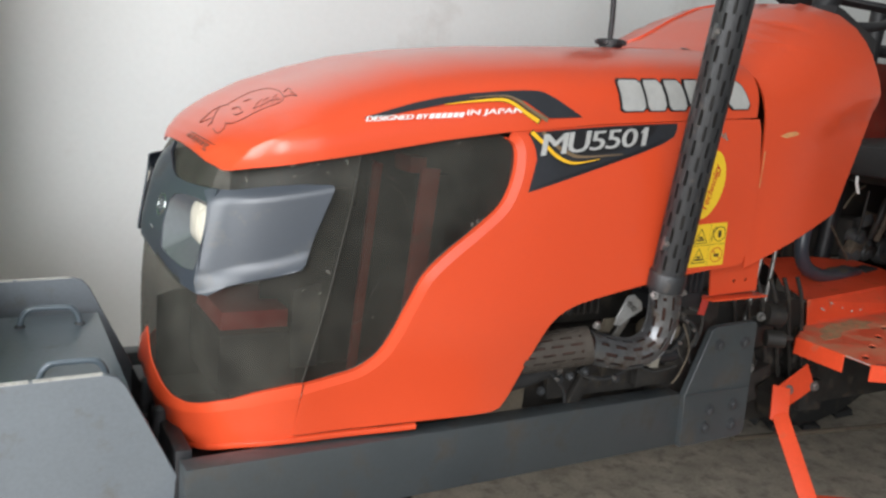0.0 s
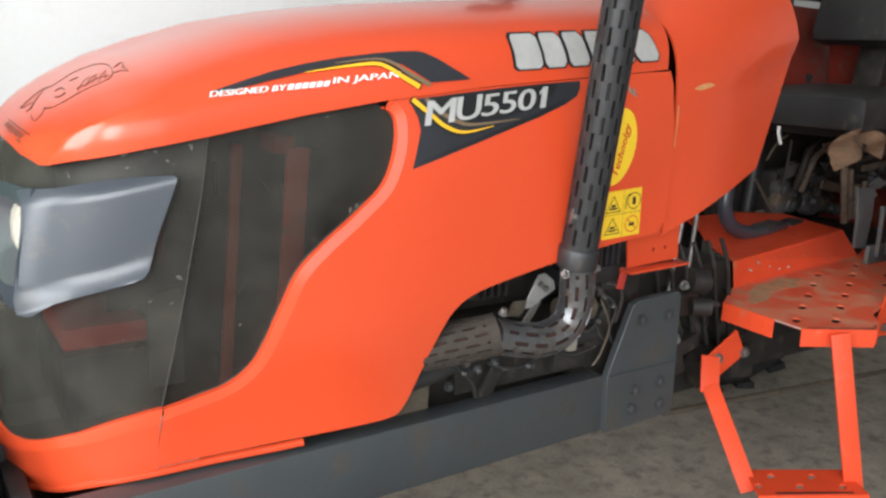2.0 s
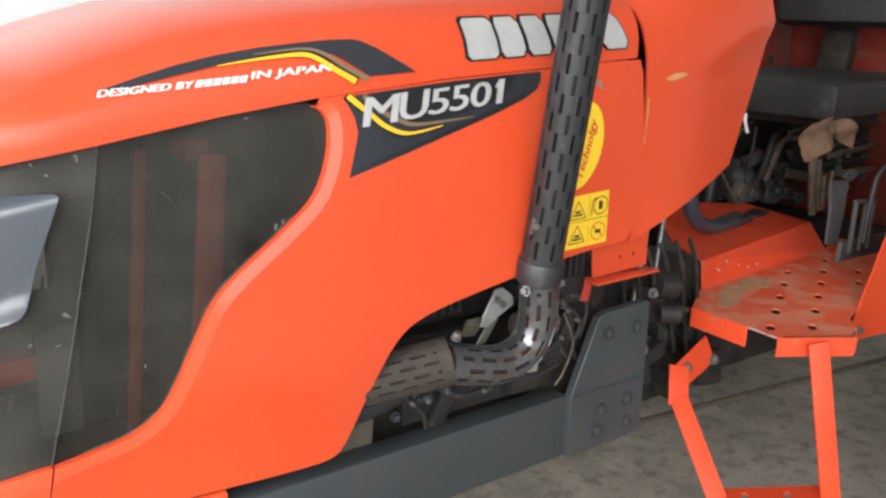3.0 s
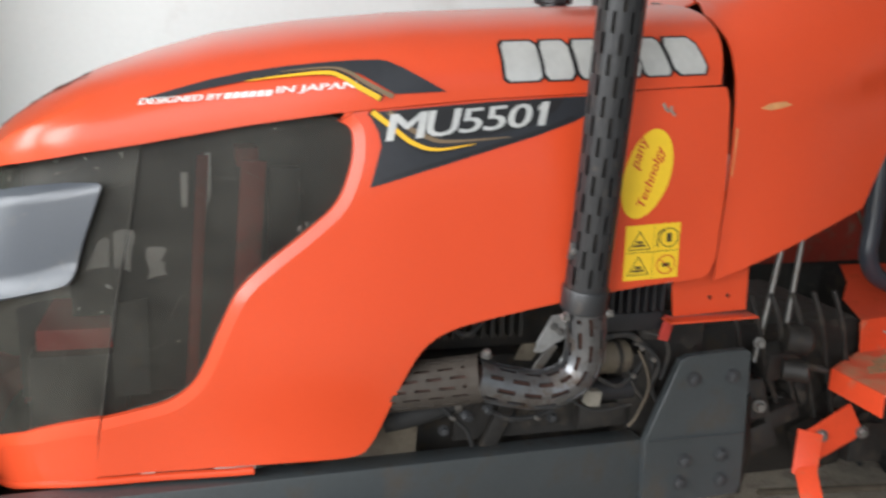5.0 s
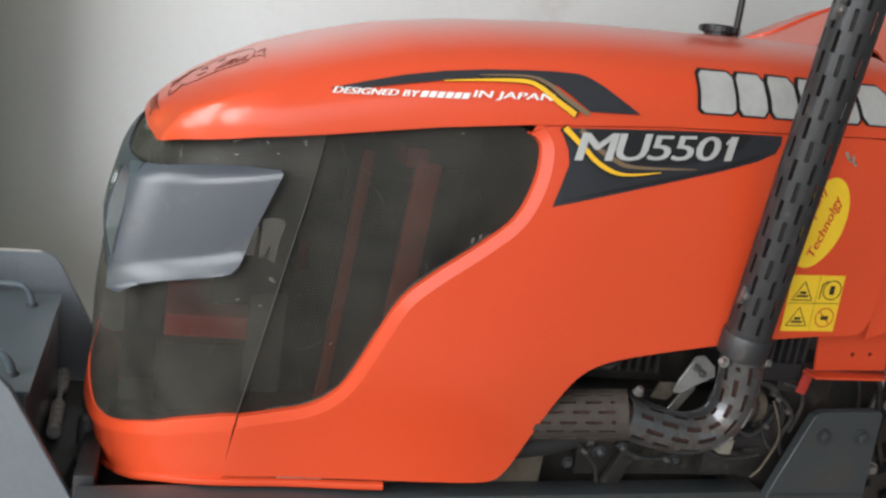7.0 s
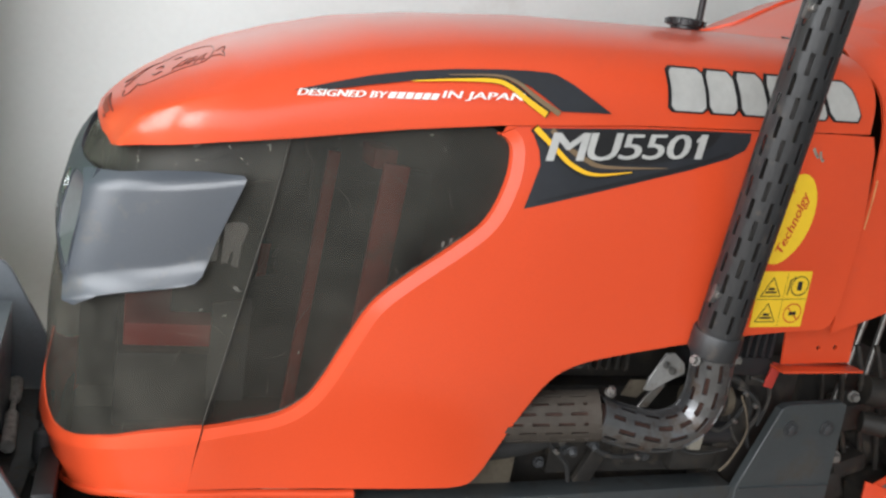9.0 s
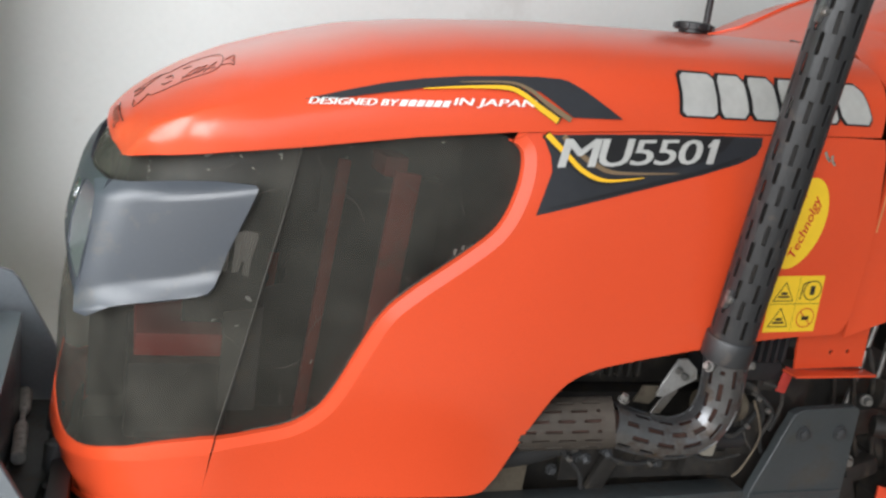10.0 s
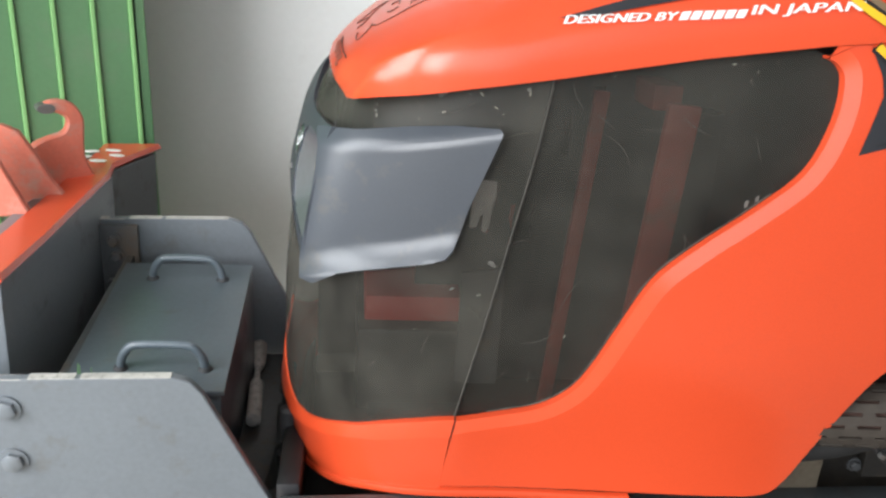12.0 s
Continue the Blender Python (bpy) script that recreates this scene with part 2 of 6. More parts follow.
def smoothstep(a, b, x):
    t = min(1.0, max(0.0, (x - a) / (b - a)))
    return t * t * (3 - 2 * t)


def lerp_table(table, x):
    if x <= table[0][0]:
        return table[0][1]
    for (x0, v0), (x1, v1) in zip(table, table[1:]):
        if x <= x1:
            return v0 + (v1 - v0) * (x - x0) / (x1 - x0)
    return table[-1][1]


def spline(points, steps=8, closed=False):
    """Catmull-Rom through the points, of any dimension."""
    pts = [Vector(p) for p in points]
    n = len(pts)
    out = []
    for i in range(n if closed else n - 1):
        a = pts[i - 1] if closed or i else pts[i]
        b, c = pts[i], pts[(i + 1) % n]
        d = pts[(i + 2) % n] if closed or i + 2 < n else c
        for k in range(steps):
            t = k / steps
            out.append(0.5 * (2 * b + (c - a) * t + (2 * a - 5 * b + 4 * c - d) * t * t + (3 * b - a - 3 * c + d) * t ** 3))
    if not closed:
        out.append(pts[-1])
    return out


def add_box(bm, size, at=(0, 0, 0), rot=(0, 0, 0), bevel=0.0, taper=1.0):
    m = pose(*at, *rot)
    vs = []
    for z in (-0.5, 0.5):
        k = taper if z > 0 else 1.0
        for x, y in ((-0.5, -0.5), (0.5, -0.5), (0.5, 0.5), (-0.5, 0.5)):
            vs.append(bm.verts.new(m @ Vector((x * size[0] * k, y * size[1] * k, z * size[2]))))
    fs = [bm.faces.new([vs[i] for i in q]) for q in ((0, 3, 2, 1), (4, 5, 6, 7), (0, 1, 5, 4), (1, 2, 6, 5), (2, 3, 7, 6), (3, 0, 4, 7))]
    if bevel:
        bmesh.ops.bevel(bm, geom=list({e for f in fs for e in f.edges}), offset=bevel, segments=2, affect="EDGES", profile=0.6)
    return bm


def box(size, at=(0, 0, 0), rot=(0, 0, 0), bevel=0.003, taper=1.0):
    return add_box(bmesh.new(), size, at, rot, bevel, taper)


def add_tube(bm, path, radius, sides=14, caps=True):
    """A round bar along a path; radius: a number, or one per point."""
    pts = [Vector(p) for p in path]
    rings = []
    side = None
    for i, p in enumerate(pts):
        d = (pts[min(i + 1, len(pts) - 1)] - pts[max(i - 1, 0)]).normalized()
        if side is None:
            side = d.orthogonal().normalized()
        side = (side - side.dot(d) * d).normalized()
        up = d.cross(side)
        r = radius[i] if isinstance(radius, (list, tuple)) else radius
        rings.append([bm.verts.new(p + r * (math.cos(2 * math.pi * k / sides) * side + math.sin(2 * math.pi * k / sides) * up)) for k in range(sides)])
    for a, b in zip(rings, rings[1:]):
        for k in range(sides):
            bm.faces.new((a[k], a[(k + 1) % sides], b[(k + 1) % sides], b[k]))
    if caps:
        bm.faces.new(rings[0][::-1])
        bm.faces.new(rings[-1])
    return bm


def tube(path, radius, sides=14, caps=True):
    return add_tube(bmesh.new(), path, radius, sides, caps)


def lathe(profile, at, axis, sides=28):
    """A turned part: profile of (along, radius) about an axis from a place."""
    a = Vector(axis).normalized()
    return tube([Vector(at) + a * h for h, _ in profile], [max(r, 0.0004) for _, r in profile], sides)


def add_bolt(bm, at, axis, r=0.011, h=0.009):
    a = Vector(axis).normalized()
    add_tube(bm, [Vector(at), Vector(at) + a * h * 0.3], r * 1.35, 16)
    add_tube(bm, [Vector(at) + a * h * 0.3, Vector(at) + a * h * 0.85, Vector(at) + a * h], [r, r, r * 0.8], 6)
    return bm


def bolt(at, axis, r=0.011, h=0.009):
    return add_bolt(bmesh.new(), at, axis, r, h)


def extruded(outline, thick, m=None, holes=(), bevel=0.0):
    """A flat plate: outline in x, y, thickness along z, laid in place by the matrix m."""
    bm = bmesh.new()
    loops = [outline, *holes]
    edges = []
    for loop in loops:
        vs = [bm.verts.new((p[0], p[1], 0)) for p in loop]
        edges += [bm.edges.new((vs[i], vs[(i + 1) % len(vs)])) for i in range(len(vs))]
    bmesh.ops.triangle_fill(bm, use_beauty=True, use_dissolve=False, edges=edges)
    bmesh.ops.recalc_face_normals(bm, faces=bm.faces)
    for f in bm.faces:
        if f.normal.z < 0:
            f.normal_flip()
    r = bmesh.ops.extrude_face_region(bm, geom=list(bm.faces))
    bmesh.ops.translate(bm, verts=[v for v in r["geom"] if isinstance(v, bmesh.types.BMVert)], vec=(0, 0, thick))
    if bevel:
        rim = [e for e in bm.edges if len(e.link_faces) == 2 and e.calc_face_angle(0) > 1.0]
        bmesh.ops.bevel(bm, geom=rim, offset=bevel, segments=1, affect="EDGES")
    if m is not None:
        bmesh.ops.transform(bm, matrix=m, verts=bm.verts)
    return bm


def xz_plate(outline, y, thick, holes=(), bevel=0.0):
    """A plate standing in the x, z plane, its near face at y, reaching away from the camera."""
    m = Matrix(((1, 0, 0, 0), (0, 0, 1, y), (0, 1, 0, 0), (0, 0, 0, 1)))
    return extruded(outline, thick, m, holes, bevel)


def circle(cx, cy, r, n=16, squash=1.0, turn=0.0):
    return [(cx + r * math.cos(a) * math.cos(turn) - r * squash * math.sin(a) * math.sin(turn),
             cy + r * math.cos(a) * math.sin(turn) + r * squash * math.sin(a) * math.cos(turn)) for a in (2 * math.pi * k / n for k in range(n))]


def thicken(bm, thick):
    """Gives a sheet a back at a distance behind its faces, and closes its rim."""
    bm.normal_update()
    front = list(bm.faces)
    rim = [e for e in bm.edges if len(e.link_faces) == 1]
    back = {v: bm.verts.new(v.co - v.normal * thick) for v in list(bm.verts)}
    for f in front:
        bm.faces.new([back[v] for v in reversed(f.verts)])
    for e in rim:
        a, b = e.link_loops[0].vert, e.link_loops[0].link_loop_next.vert
        bm.faces.new((b, a, back[a], back[b]))
    return bm


def draped(outline, depth, thick=0.0, cell=0.03, holes=()):
    """A sheet cut to an outline in x, z and laid on the surface y = depth(x, z)."""
    bm = bmesh.new()
    edges = []
    for loop in [outline, *holes]:
        vs = [bm.verts.new((p[0], 0, p[1])) for p in loop]
        edges += [bm.edges.new((vs[i], vs[(i + 1) % len(vs)])) for i in range(len(vs))]
    bmesh.ops.triangle_fill(bm, use_beauty=True, use_dissolve=False, edges=edges)
    xs, zs = [p[0] for p in outline], [p[1] for p in outline]
    for lo, hi, no in ((min(xs), max(xs), (1, 0, 0)), (min(zs), max(zs), (0, 0, 1))):
        k = math.ceil(lo / cell)
        while k * cell < hi:
            bmesh.ops.bisect_plane(bm, geom=[*bm.verts, *bm.edges, *bm.faces], plane_co=Vector(no) * (k * cell), plane_no=no, dist=1e-5)
            k += 1
    for v in bm.verts:
        v.co.y = depth(v.co.x, v.co.z)
    bmesh.ops.recalc_face_normals(bm, faces=bm.faces)
    if sum(f.normal.y * f.calc_area() for f in bm.faces) > 0:
        bmesh.ops.reverse_faces(bm, faces=bm.faces)
    if thick:
        thicken(bm, thick)
    return bm


def grid(rows, thick=0.0):
    """A sheet through rows of points."""
    bm = bmesh.new()
    vs = [[bm.verts.new(p) for p in row] for row in rows]
    for a, b in zip(vs, vs[1:]):
        for i in range(len(a) - 1):
            bm.faces.new((a[i], a[i + 1], b[i + 1], b[i]))
    bmesh.ops.remove_doubles(bm, verts=bm.verts, dist=1e-6)
    bm.normal_update()
    middle = Vector((0.9, 1.63, 1.0))
    if sum(f.normal.dot(f.calc_center_median() - middle) * f.calc_area() for f in bm.faces) < 0:
        bmesh.ops.reverse_faces(bm, faces=bm.faces)
    if thick:
        thicken(bm, thick)
    return bm


def lettering(text, place, bold=0.0, shear=0.0, spacing=1.0):
    """Letters as a mesh: place(u, v) gives the point for u along and v up, both 0 to 1."""
    cu = bpy.data.curves.new("letters", "FONT")
    cu.body, cu.shear, cu.space_character = text, shear, spacing
    cu.resolution_u = 3
    ob = bpy.data.objects.new("letters", cu)
    scene.collection.objects.link(ob)
    bpy.context.view_layer.update()
    me = bpy.data.meshes.new_from_object(ob.evaluated_get(bpy.context.evaluated_depsgraph_get()))
    bpy.data.objects.remove(ob)
    bm = bmesh.new()
    bm.from_mesh(me)
    bpy.data.meshes.remove(me)
    x0, x1 = min(v.co.x for v in bm.verts), max(v.co.x for v in bm.verts)
    y0, y1 = min(v.co.y for v in bm.verts), max(v.co.y for v in bm.verts)
    cuts = 12
    for k in range(1, cuts):
        bmesh.ops.bisect_plane(bm, geom=[*bm.verts, *bm.edges, *bm.faces], plane_co=(x0 + (x1 - x0) * k / cuts, 0, 0), plane_no=(1, 0, 0))
    if bold:
        first = list(bm.faces)
        for k in (1, 2):
            copy = bmesh.ops.duplicate(bm, geom=first)
            for v in copy["geom"]:
                if isinstance(v, bmesh.types.BMVert):
                    v.co.x += k * bold * (x1 - x0) / 2
                    v.co.z += k * 0.00012
    for v in bm.verts:
        lift = v.co.z
        v.co = place((v.co.x - x0) / (x1 - x0), (v.co.y - y0) / (y1 - y0))
        v.co.y -= lift
    return bm


# ---------------------------------------------------------------- the place
WALL_Y = 2.62


def slab(name, size, at, mat, label, rot=(0, 0, 0)):
    return part(name, box(size, at, rot, 0.0), mat, None, label, False, name.split("_")[0], kind="structure")


slab("floor", (60, 60, 0.2), (1.5, -1.4, -0.1), CONCRETE, "stained grey concrete floor of the shed")
slab("wall_north", (9.0, 0.24, 3.6), (2.70, WALL_Y + 0.12, 1.8), PLASTER, "whitewashed plaster wall behind the tractor")
# Unseen walls and ceiling, added to close the room and shape its light.
slab("wall_west", (0.24, 1.5, 3.6), (-1.92, 1.99, 1.8), PLASTER, "unseen plaster return wall added beside the gate to bound the light")
slab("wall_east", (0.24, 7.4, 3.6), (7.33, -0.45, 1.8), PLASTER, "unseen plaster end wall added to close the shed")
slab("wall_south", (4.0, 0.24, 3.6), (5.2, -3.1, 1.8), PLASTER, "unseen plaster wall added beside an opening left for light")
slab("ceiling", (11.5, 7.6, 0.18), (2.0, -0.4, 3.69), CEILING, "unseen painted ceiling added to keep out light from above")

# ---------------------------------------------------------------- hood surfaces
YC = 1.63
NOSE_A, NOSE_N = 0.26, 2.6
TOP_Z = [(0.307, 1.208), (0.319, 1.223), (0.339, 1.243), (0.369, 1.267), (0.415, 1.297), (0.477, 1.330), (0.56, 1.362), (0.66, 1.393), (0.78, 1.416), (0.95, 1.438), (1.2, 1.458), (1.5, 1.478)]
EDGE_Z = [(0.307, 1.206), (0.318, 1.191), (0.336, 1.183), (0.372, 1.195), (0.46, 1.2138), (0.553, 1.2296), (0.695, 1.2568), (0.825, 1.2772), (1.032, 1.3002), (1.216, 1.314), (1.463, 1.333)]


def hood_width(x, z):
    return 0.348 + 0.022 * smoothstep(0.5, 0.95, x) - 0.03 * smoothstep(1.15, 1.40, z)


def nose_x(z):
    return lerp_table([(0.70, 0.252), (1.02, 0.255), (1.08, 0.267), (1.17, 0.285), (1.21, 0.307)], z)


def nose_round(x, x0, a=NOSE_A, n=NOSE_N):
    u = min(1.0, max(0.0, (x0 + a - x) / a))
    return (1 - u ** n) ** (1 / n)


def side_y(x, z):
    tuck = 0.030 * smoothstep(0.95, 0.72, z) * smoothstep(0.5, 0.85, x) + 0.050 * smoothstep(1.02, 0.70, z) * smoothstep(0.85, 0.50, x)
    return YC - (hood_width(x, z) - tuck) * nose_round(x, nose_x(z))


def top_y(x, z):
    ze, zt = lerp_table(EDGE_Z, x), lerp_table(TOP_Z, x)
    r = min(1.0, max(0.0, (z - ze) / max(1e-4, zt - ze)))
    return YC - hood_width(x, ze) * nose_round(x, 0.3065, 0.235, 2.9) * (1 - r ** 3) ** (1 / 3) - 0.004


def skin_y(x, z):
    return top_y(x, z) if z > lerp_table(EDGE_Z, x) + 0.001 else side_y(x, z)


def mirrored(bm):
    for v in bm.verts:
        v.co.y = 2 * YC - v.co.y
    bmesh.ops.reverse_faces(bm, faces=bm.faces)
    return bm


# ---------------------------------------------------------------- the tractor
tractor = thing("tractor", "orange farm tractor with dark mesh hood panels and grey front frame", "tractor", (1.0, YC, 0))
tractor.location = (0, 0, 0)

# top of the hood
CREASE = [(0.340, 1.174), (0.346, 1.186), (0.358, 1.207), (0.371, 1.227), (0.389, 1.240), (0.408, 1.249), (0.434, 1.262), (0.52, 1.290)]


def nose_fold(x, z):
    """How far the hood stands proud along the fold on the corner of its nose."""
    near, side = 1.0, 1.0
    for (x0, z0), (x1, z1) in zip(CREASE, CREASE[1:]):
        dx, dz = x1 - x0, z1 - z0
        f = min(1.0, max(0.0, ((x - x0) * dx + (z - z0) * dz) / (dx * dx + dz * dz)))
        gap = math.hypot(x - x0 - f * dx, z - z0 - f * dz)
        if gap < near:
            near, side = gap, dx * (z - z0) - dz * (x - x0)
    fade = smoothstep(0.52, 0.40, x)
    if side < 0:
        return FOLD * math.exp(-near / 0.032) * fade
    return FOLD * max(0.0, 1 - near / 0.022) ** 1.5 * fade


FOLD = 0.014
rows = []
for i in range(141):
    f = i / 140
    x = 0.307 + (1.463 - 0.307) * f ** 2.1
    ze, zt = lerp_table(EDGE_Z, x), lerp_table(TOP_Z, x)
    w = hood_width(x, ze) * nose_round(x, 0.3065, 0.235, 2.9) + 0.004
    row = []
    for k in range(121):
        a = math.pi * k / 120
        c, s = math.cos(a), math.sin(a)
        z = ze + (zt - ze) * abs(s) ** (2 / 3)
        d = nose_fold(x, z)
        row.append((x - 0.6 * d, YC - (w * abs(c) ** (2 / 3) + 0.8 * d) * math.copysign(1.0, c), z))
    rows.append(row)
hood_top = part("hood_top", grid(rows, 0.005), ORANGE, tractor, "glossy orange upper hood panel")

# side panels: outline of the mesh window and of the arch below
WINDOW = spline([(0.8265, 1.2638), (0.8397, 1.2576), (0.8476, 1.2413), (0.8440, 1.2007), (0.8231, 1.1461), (0.7820, 1.1051), (0.7166, 1.0512), (0.6768, 1.0103), (0.6486, 0.9512), (0.6261, 0.8939), (0.6065, 0.8586), (0.5731, 0.8321), (0.5258, 0.8185), (0.4748, 0.8081)], 4)
ARCH = spline([(0.8425, 0.7217), (0.8697, 0.7276), (0.8849, 0.7443), (0.8982, 0.7711), (0.9336, 0.8610), (0.9620, 0.9109), (0.9995, 0.9367), (1.0613, 0.9535), (1.1948, 0.9779), (1.3321, 0.9982), (1.4489, 1.0087)], 4)
SEAM = [(0.548, 1.228), (0.533, 1.137), (0.506, 1.001), (0.474, 0.809), (0.459, 0.712)]


def seam_x(z):
    return lerp_table([(zz, xx) for xx, zz in SEAM[::-1]], z)


def grown(curve, d):
    """The curve moved away from the window by d."""
    out = []
    for i, p in enumerate(curve):
        t = (curve[min(i + 1, len(curve) - 1)] - curve[max(i - 1, 0)]).normalized()
        out.append((p.x - t.y * d, p.y + t.x * d))
    return out


RIM = 0.017
outer = grown(WINDOW, RIM)
outer[-1] = (0.4715, 0.7885)
outer[0] = (0.8500, 1.2790)
body_outline = outer + [(0.4595, 0.7085), (0.60, 0.7110), (0.72, 0.7165)] + [(p.x, p.y) for p in ARCH] + [(1.4623, 1.0187), (1.4710, 1.0416), (1.4763, 1.1467), (1.4823, 1.3045), (1.4760, 1.3300)]
crease = [(x, lerp_table(EDGE_Z, x) - 0.0015) for x in (1.40, 1.3, 1.216, 1.12, 1.032, 0.94)]
for sgn in (0, 1):
    bm = draped(body_outline + crease, lambda x, z: side_y(x, z), 0.004, 0.035)
    rim_rows = [[], [], []]
    for (a, b) in zip(WINDOW, outer):
        for k, (f, dy) in enumerate(((0.0, 0.0150), (0.04, 0.0047), (1.0, 0.0))):
            x, z = a.x + (b[0] - a.x) * f, a.y + (b[1] - a.y) * f
            rim_rows[k].append((x, side_y(x, z) + dy, z))
    rim = grid(rim_rows, 0.003)
    rim.verts.ensure_lookup_table()
    if sgn:
        mirrored(bm), mirrored(rim)
    hood_side = part("hood_side", bm, ORANGE, tractor, "orange hood side panel with an arched lower edge")
    part("window_rim", rim, ORANGE, hood_side)
    pane = draped(grown(WINDOW, 0.004) + [(x + 0.0015, z) for x, z in ((0.506, 1.001), (0.533, 1.137), (0.548, 1.228))] + [(x, lerp_table(EDGE_Z, x) + 0.004) for x in (0.62, 0.695, 0.76, 0.80)], lambda x, z: side_y(x, z) + 0.0165, 0.0, 0.05)
    if sgn:
        mirrored(pane)
    part("mesh_panel", pane, SCREEN, hood_side, "dusty black mesh side panel")


# heights round the nose, by the distance from its middle
CHIN_TOP = [(0.0, 0.842), (0.025, 0.826), (0.06, 0.807), (0.103, 0.789), (0.139, 0.770), (0.174, 0.7585), (0.209, 0.757), (0.234, 0.763), (0.273, 0.780), (0.304, 0.803), (0.310, 0.8094)]
CHIN_FOLD = [(0.0, 0.770), (0.05, 0.756), (0.10, 0.744), (0.167, 0.737), (0.204, 0.7395), (0.231, 0.745), (0.283, 0.766), (0.308, 0.786)]
CHIN_LOW = [(0.0, 0.692), (0.04, 0.684), (0.128, 0.674), (0.175, 0.673), (0.209, 0.677), (0.24, 0.684), (0.272, 0.695), (0.300, 0.7063)]
LOW_LIP = [(0.0, 0.682), (0.04, 0.674), (0.128, 0.664), (0.175, 0.664), (0.209, 0.668), (0.24, 0.675), (0.272, 0.688), (0.296, 0.695), (0.312, 0.698), (0.335, 0.708)]
MESH_TOP = [(x, z + 0.004) for x, z in EDGE_Z]


def nose_table(table, up=0.0):
    return lambda x, w: lerp_table(table, w) + up


def between(a, b, f):
    return lambda x, w: a(x, w) * (1 - f) + b(x, w) * f


def front_row(height, front=0.0, side=0.0, n=28, x_end=None):
    """Points round the nose from the near seam to the far one. height(x, w): z at a place; front, side: how far proud of the nose it is there."""
    near = []
    for i in range(n + 1):
        f = 1 - i / n
        x, w = 0.26 + 0.22 * f ** 2.6, 0.31 * (1 - (1 - f) ** 2)
        for _ in range(6):
            z = height(x, w)
            x0, xe = nose_x(z), (seam_x(z) if x_end is None else x_end) - 0.0015
            x = x0 + (xe - x0) * f ** 2.6
            w = YC - side_y(x, z)
        k = min(1.0, w / 0.32) ** 3
        near.append((x - front * (1 - k), YC - w - side * k, z))
    far = [(x, 2 * YC - y, z) for x, y, z in near[-2::-1]]
    full = [(x - 0.007 * smoothstep(0.0, 0.09, YC - y) * smoothstep(0.27, 0.17, YC - y), y, z) for x, y, z in near]
    return full + far


chin_top, chin_fold, chin_low = nose_table(CHIN_TOP), nose_table(CHIN_FOLD), nose_table(CHIN_LOW)
mesh_top = lambda x, w: lerp_table(MESH_TOP, x)
front_mesh = grid([front_row(nose_table(CHIN_TOP, -0.006), -0.005, -0.0155)] + [front_row(between(chin_top, mesh_top, k / 12), -0.004 - 0.0105 * smoothstep(3, 8, k), -0.0145) for k in range(1, 13)])
behind_mask = [f for f in front_mesh.faces if 0.06 < abs(f.calc_center_median().y - YC) < 0.262 and 1.0 < f.calc_center_median().z < 1.135]
bmesh.ops.delete(front_mesh, geom=behind_mask, context="FACES")
part("front_mesh", front_mesh, SCREEN_FRONT, tractor, "dusty black wrap-round front mesh with painted haze")
chin_rows = [front_row(chin_top, -0.0055, -0.0155), front_row(nose_table(CHIN_TOP, -0.001), -0.0025, -0.006), front_row(nose_table(CHIN_FOLD, 0.002), 0.002, 0.0005), front_row(nose_table(CHIN_FOLD, -0.002), 0.001, 0.0005),
             front_row(between(chin_fold, chin_low, 0.2), -0.006, -0.0005), front_row(between(chin_fold, chin_low, 0.6), -0.012, -0.0005), front_row(chin_low, -0.020, -0.002)]
part("chin", grid(chin_rows, 0.004), ORANGE, tractor, "orange lower front lip below the mesh")
part("lip_flange", grid([front_row(nose_table(LOW_LIP, d), a, b, x_end=0.70) for d, a, b in ((0.011, -0.024, -0.004), (0.009, -0.017, 0.003), (0.004, -0.015, 0.0045), (0.0, -0.018, 0.003))], 0.003), ORANGE, tractor, "thin rolled orange lip under the chin")

# cowl in front of the driver
built = set(bpy.data.objects)
COWL = [(1.470, 1.448), (1.476, 1.395), (1.484, 1.330), (1.489, 1.245), (1.488, 1.15), (1.484, 1.06), (1.484, 1.000), (1.560, 1.030), (1.680, 1.078), (1.785, 1.120), (1.838, 1.245), (1.886, 1.367), (1.862, 1.44), (1.83, 1.53), (1.80, 1.618), (1.72, 1.598), (1.62, 1.553), (1.55, 1.512), (1.50, 1.482)]


def cowl_top(x):
    return lerp_table([(1.47, 1.472), (1.52, 1.497), (1.62, 1.556), (1.72, 1.602), (1.80, 1.622), (1.9, 1.632)], x)


def cowl_y(x, z):
    r = min(1.0, max(0.0, (z - 1.28) / (cowl_top(x) - 1.28)))
    bulge = 0.012 * math.sin(max(0.0, min(1.0, (x - 1.48) / 0.4)) * math.pi)
    fold = 0.026 * smoothstep(1.52, 1.88, x) * smoothstep(0.0, 0.035, (1.30 + 0.10 * (x - 1.5) / 0.38) - z)
    return YC - (0.352 + bulge) * (1 - r ** 3.3) ** (1 / 3.3) + fold


for sgn in (0, 1):
    bm = draped(COWL, cowl_y, 0.005, 0.03)
    if sgn:
        mirrored(bm)
    part("cowl", bm, ORANGE, tractor, "orange cowl panel below the steering wheel")
rows = []
for i in range(25):
    x = 1.474 + (1.80 - 1.474) * i / 24
    zt, w = cowl_top(x), 0.352 + 0.012 * math.sin((x - 1.48) / 0.4 * math.pi)
    rows.append([(x, YC + dy, 1.28 + (zt - 1.28) * (1 - (abs(dy) / w) ** 3.3) ** (1 / 3.3) - 0.005) for dy in (-0.18 + 0.015 * k for k in range(25))])
part("cowl_cover", grid(rows, 0.004), ORANGE, tractor, "orange top of the cowl")
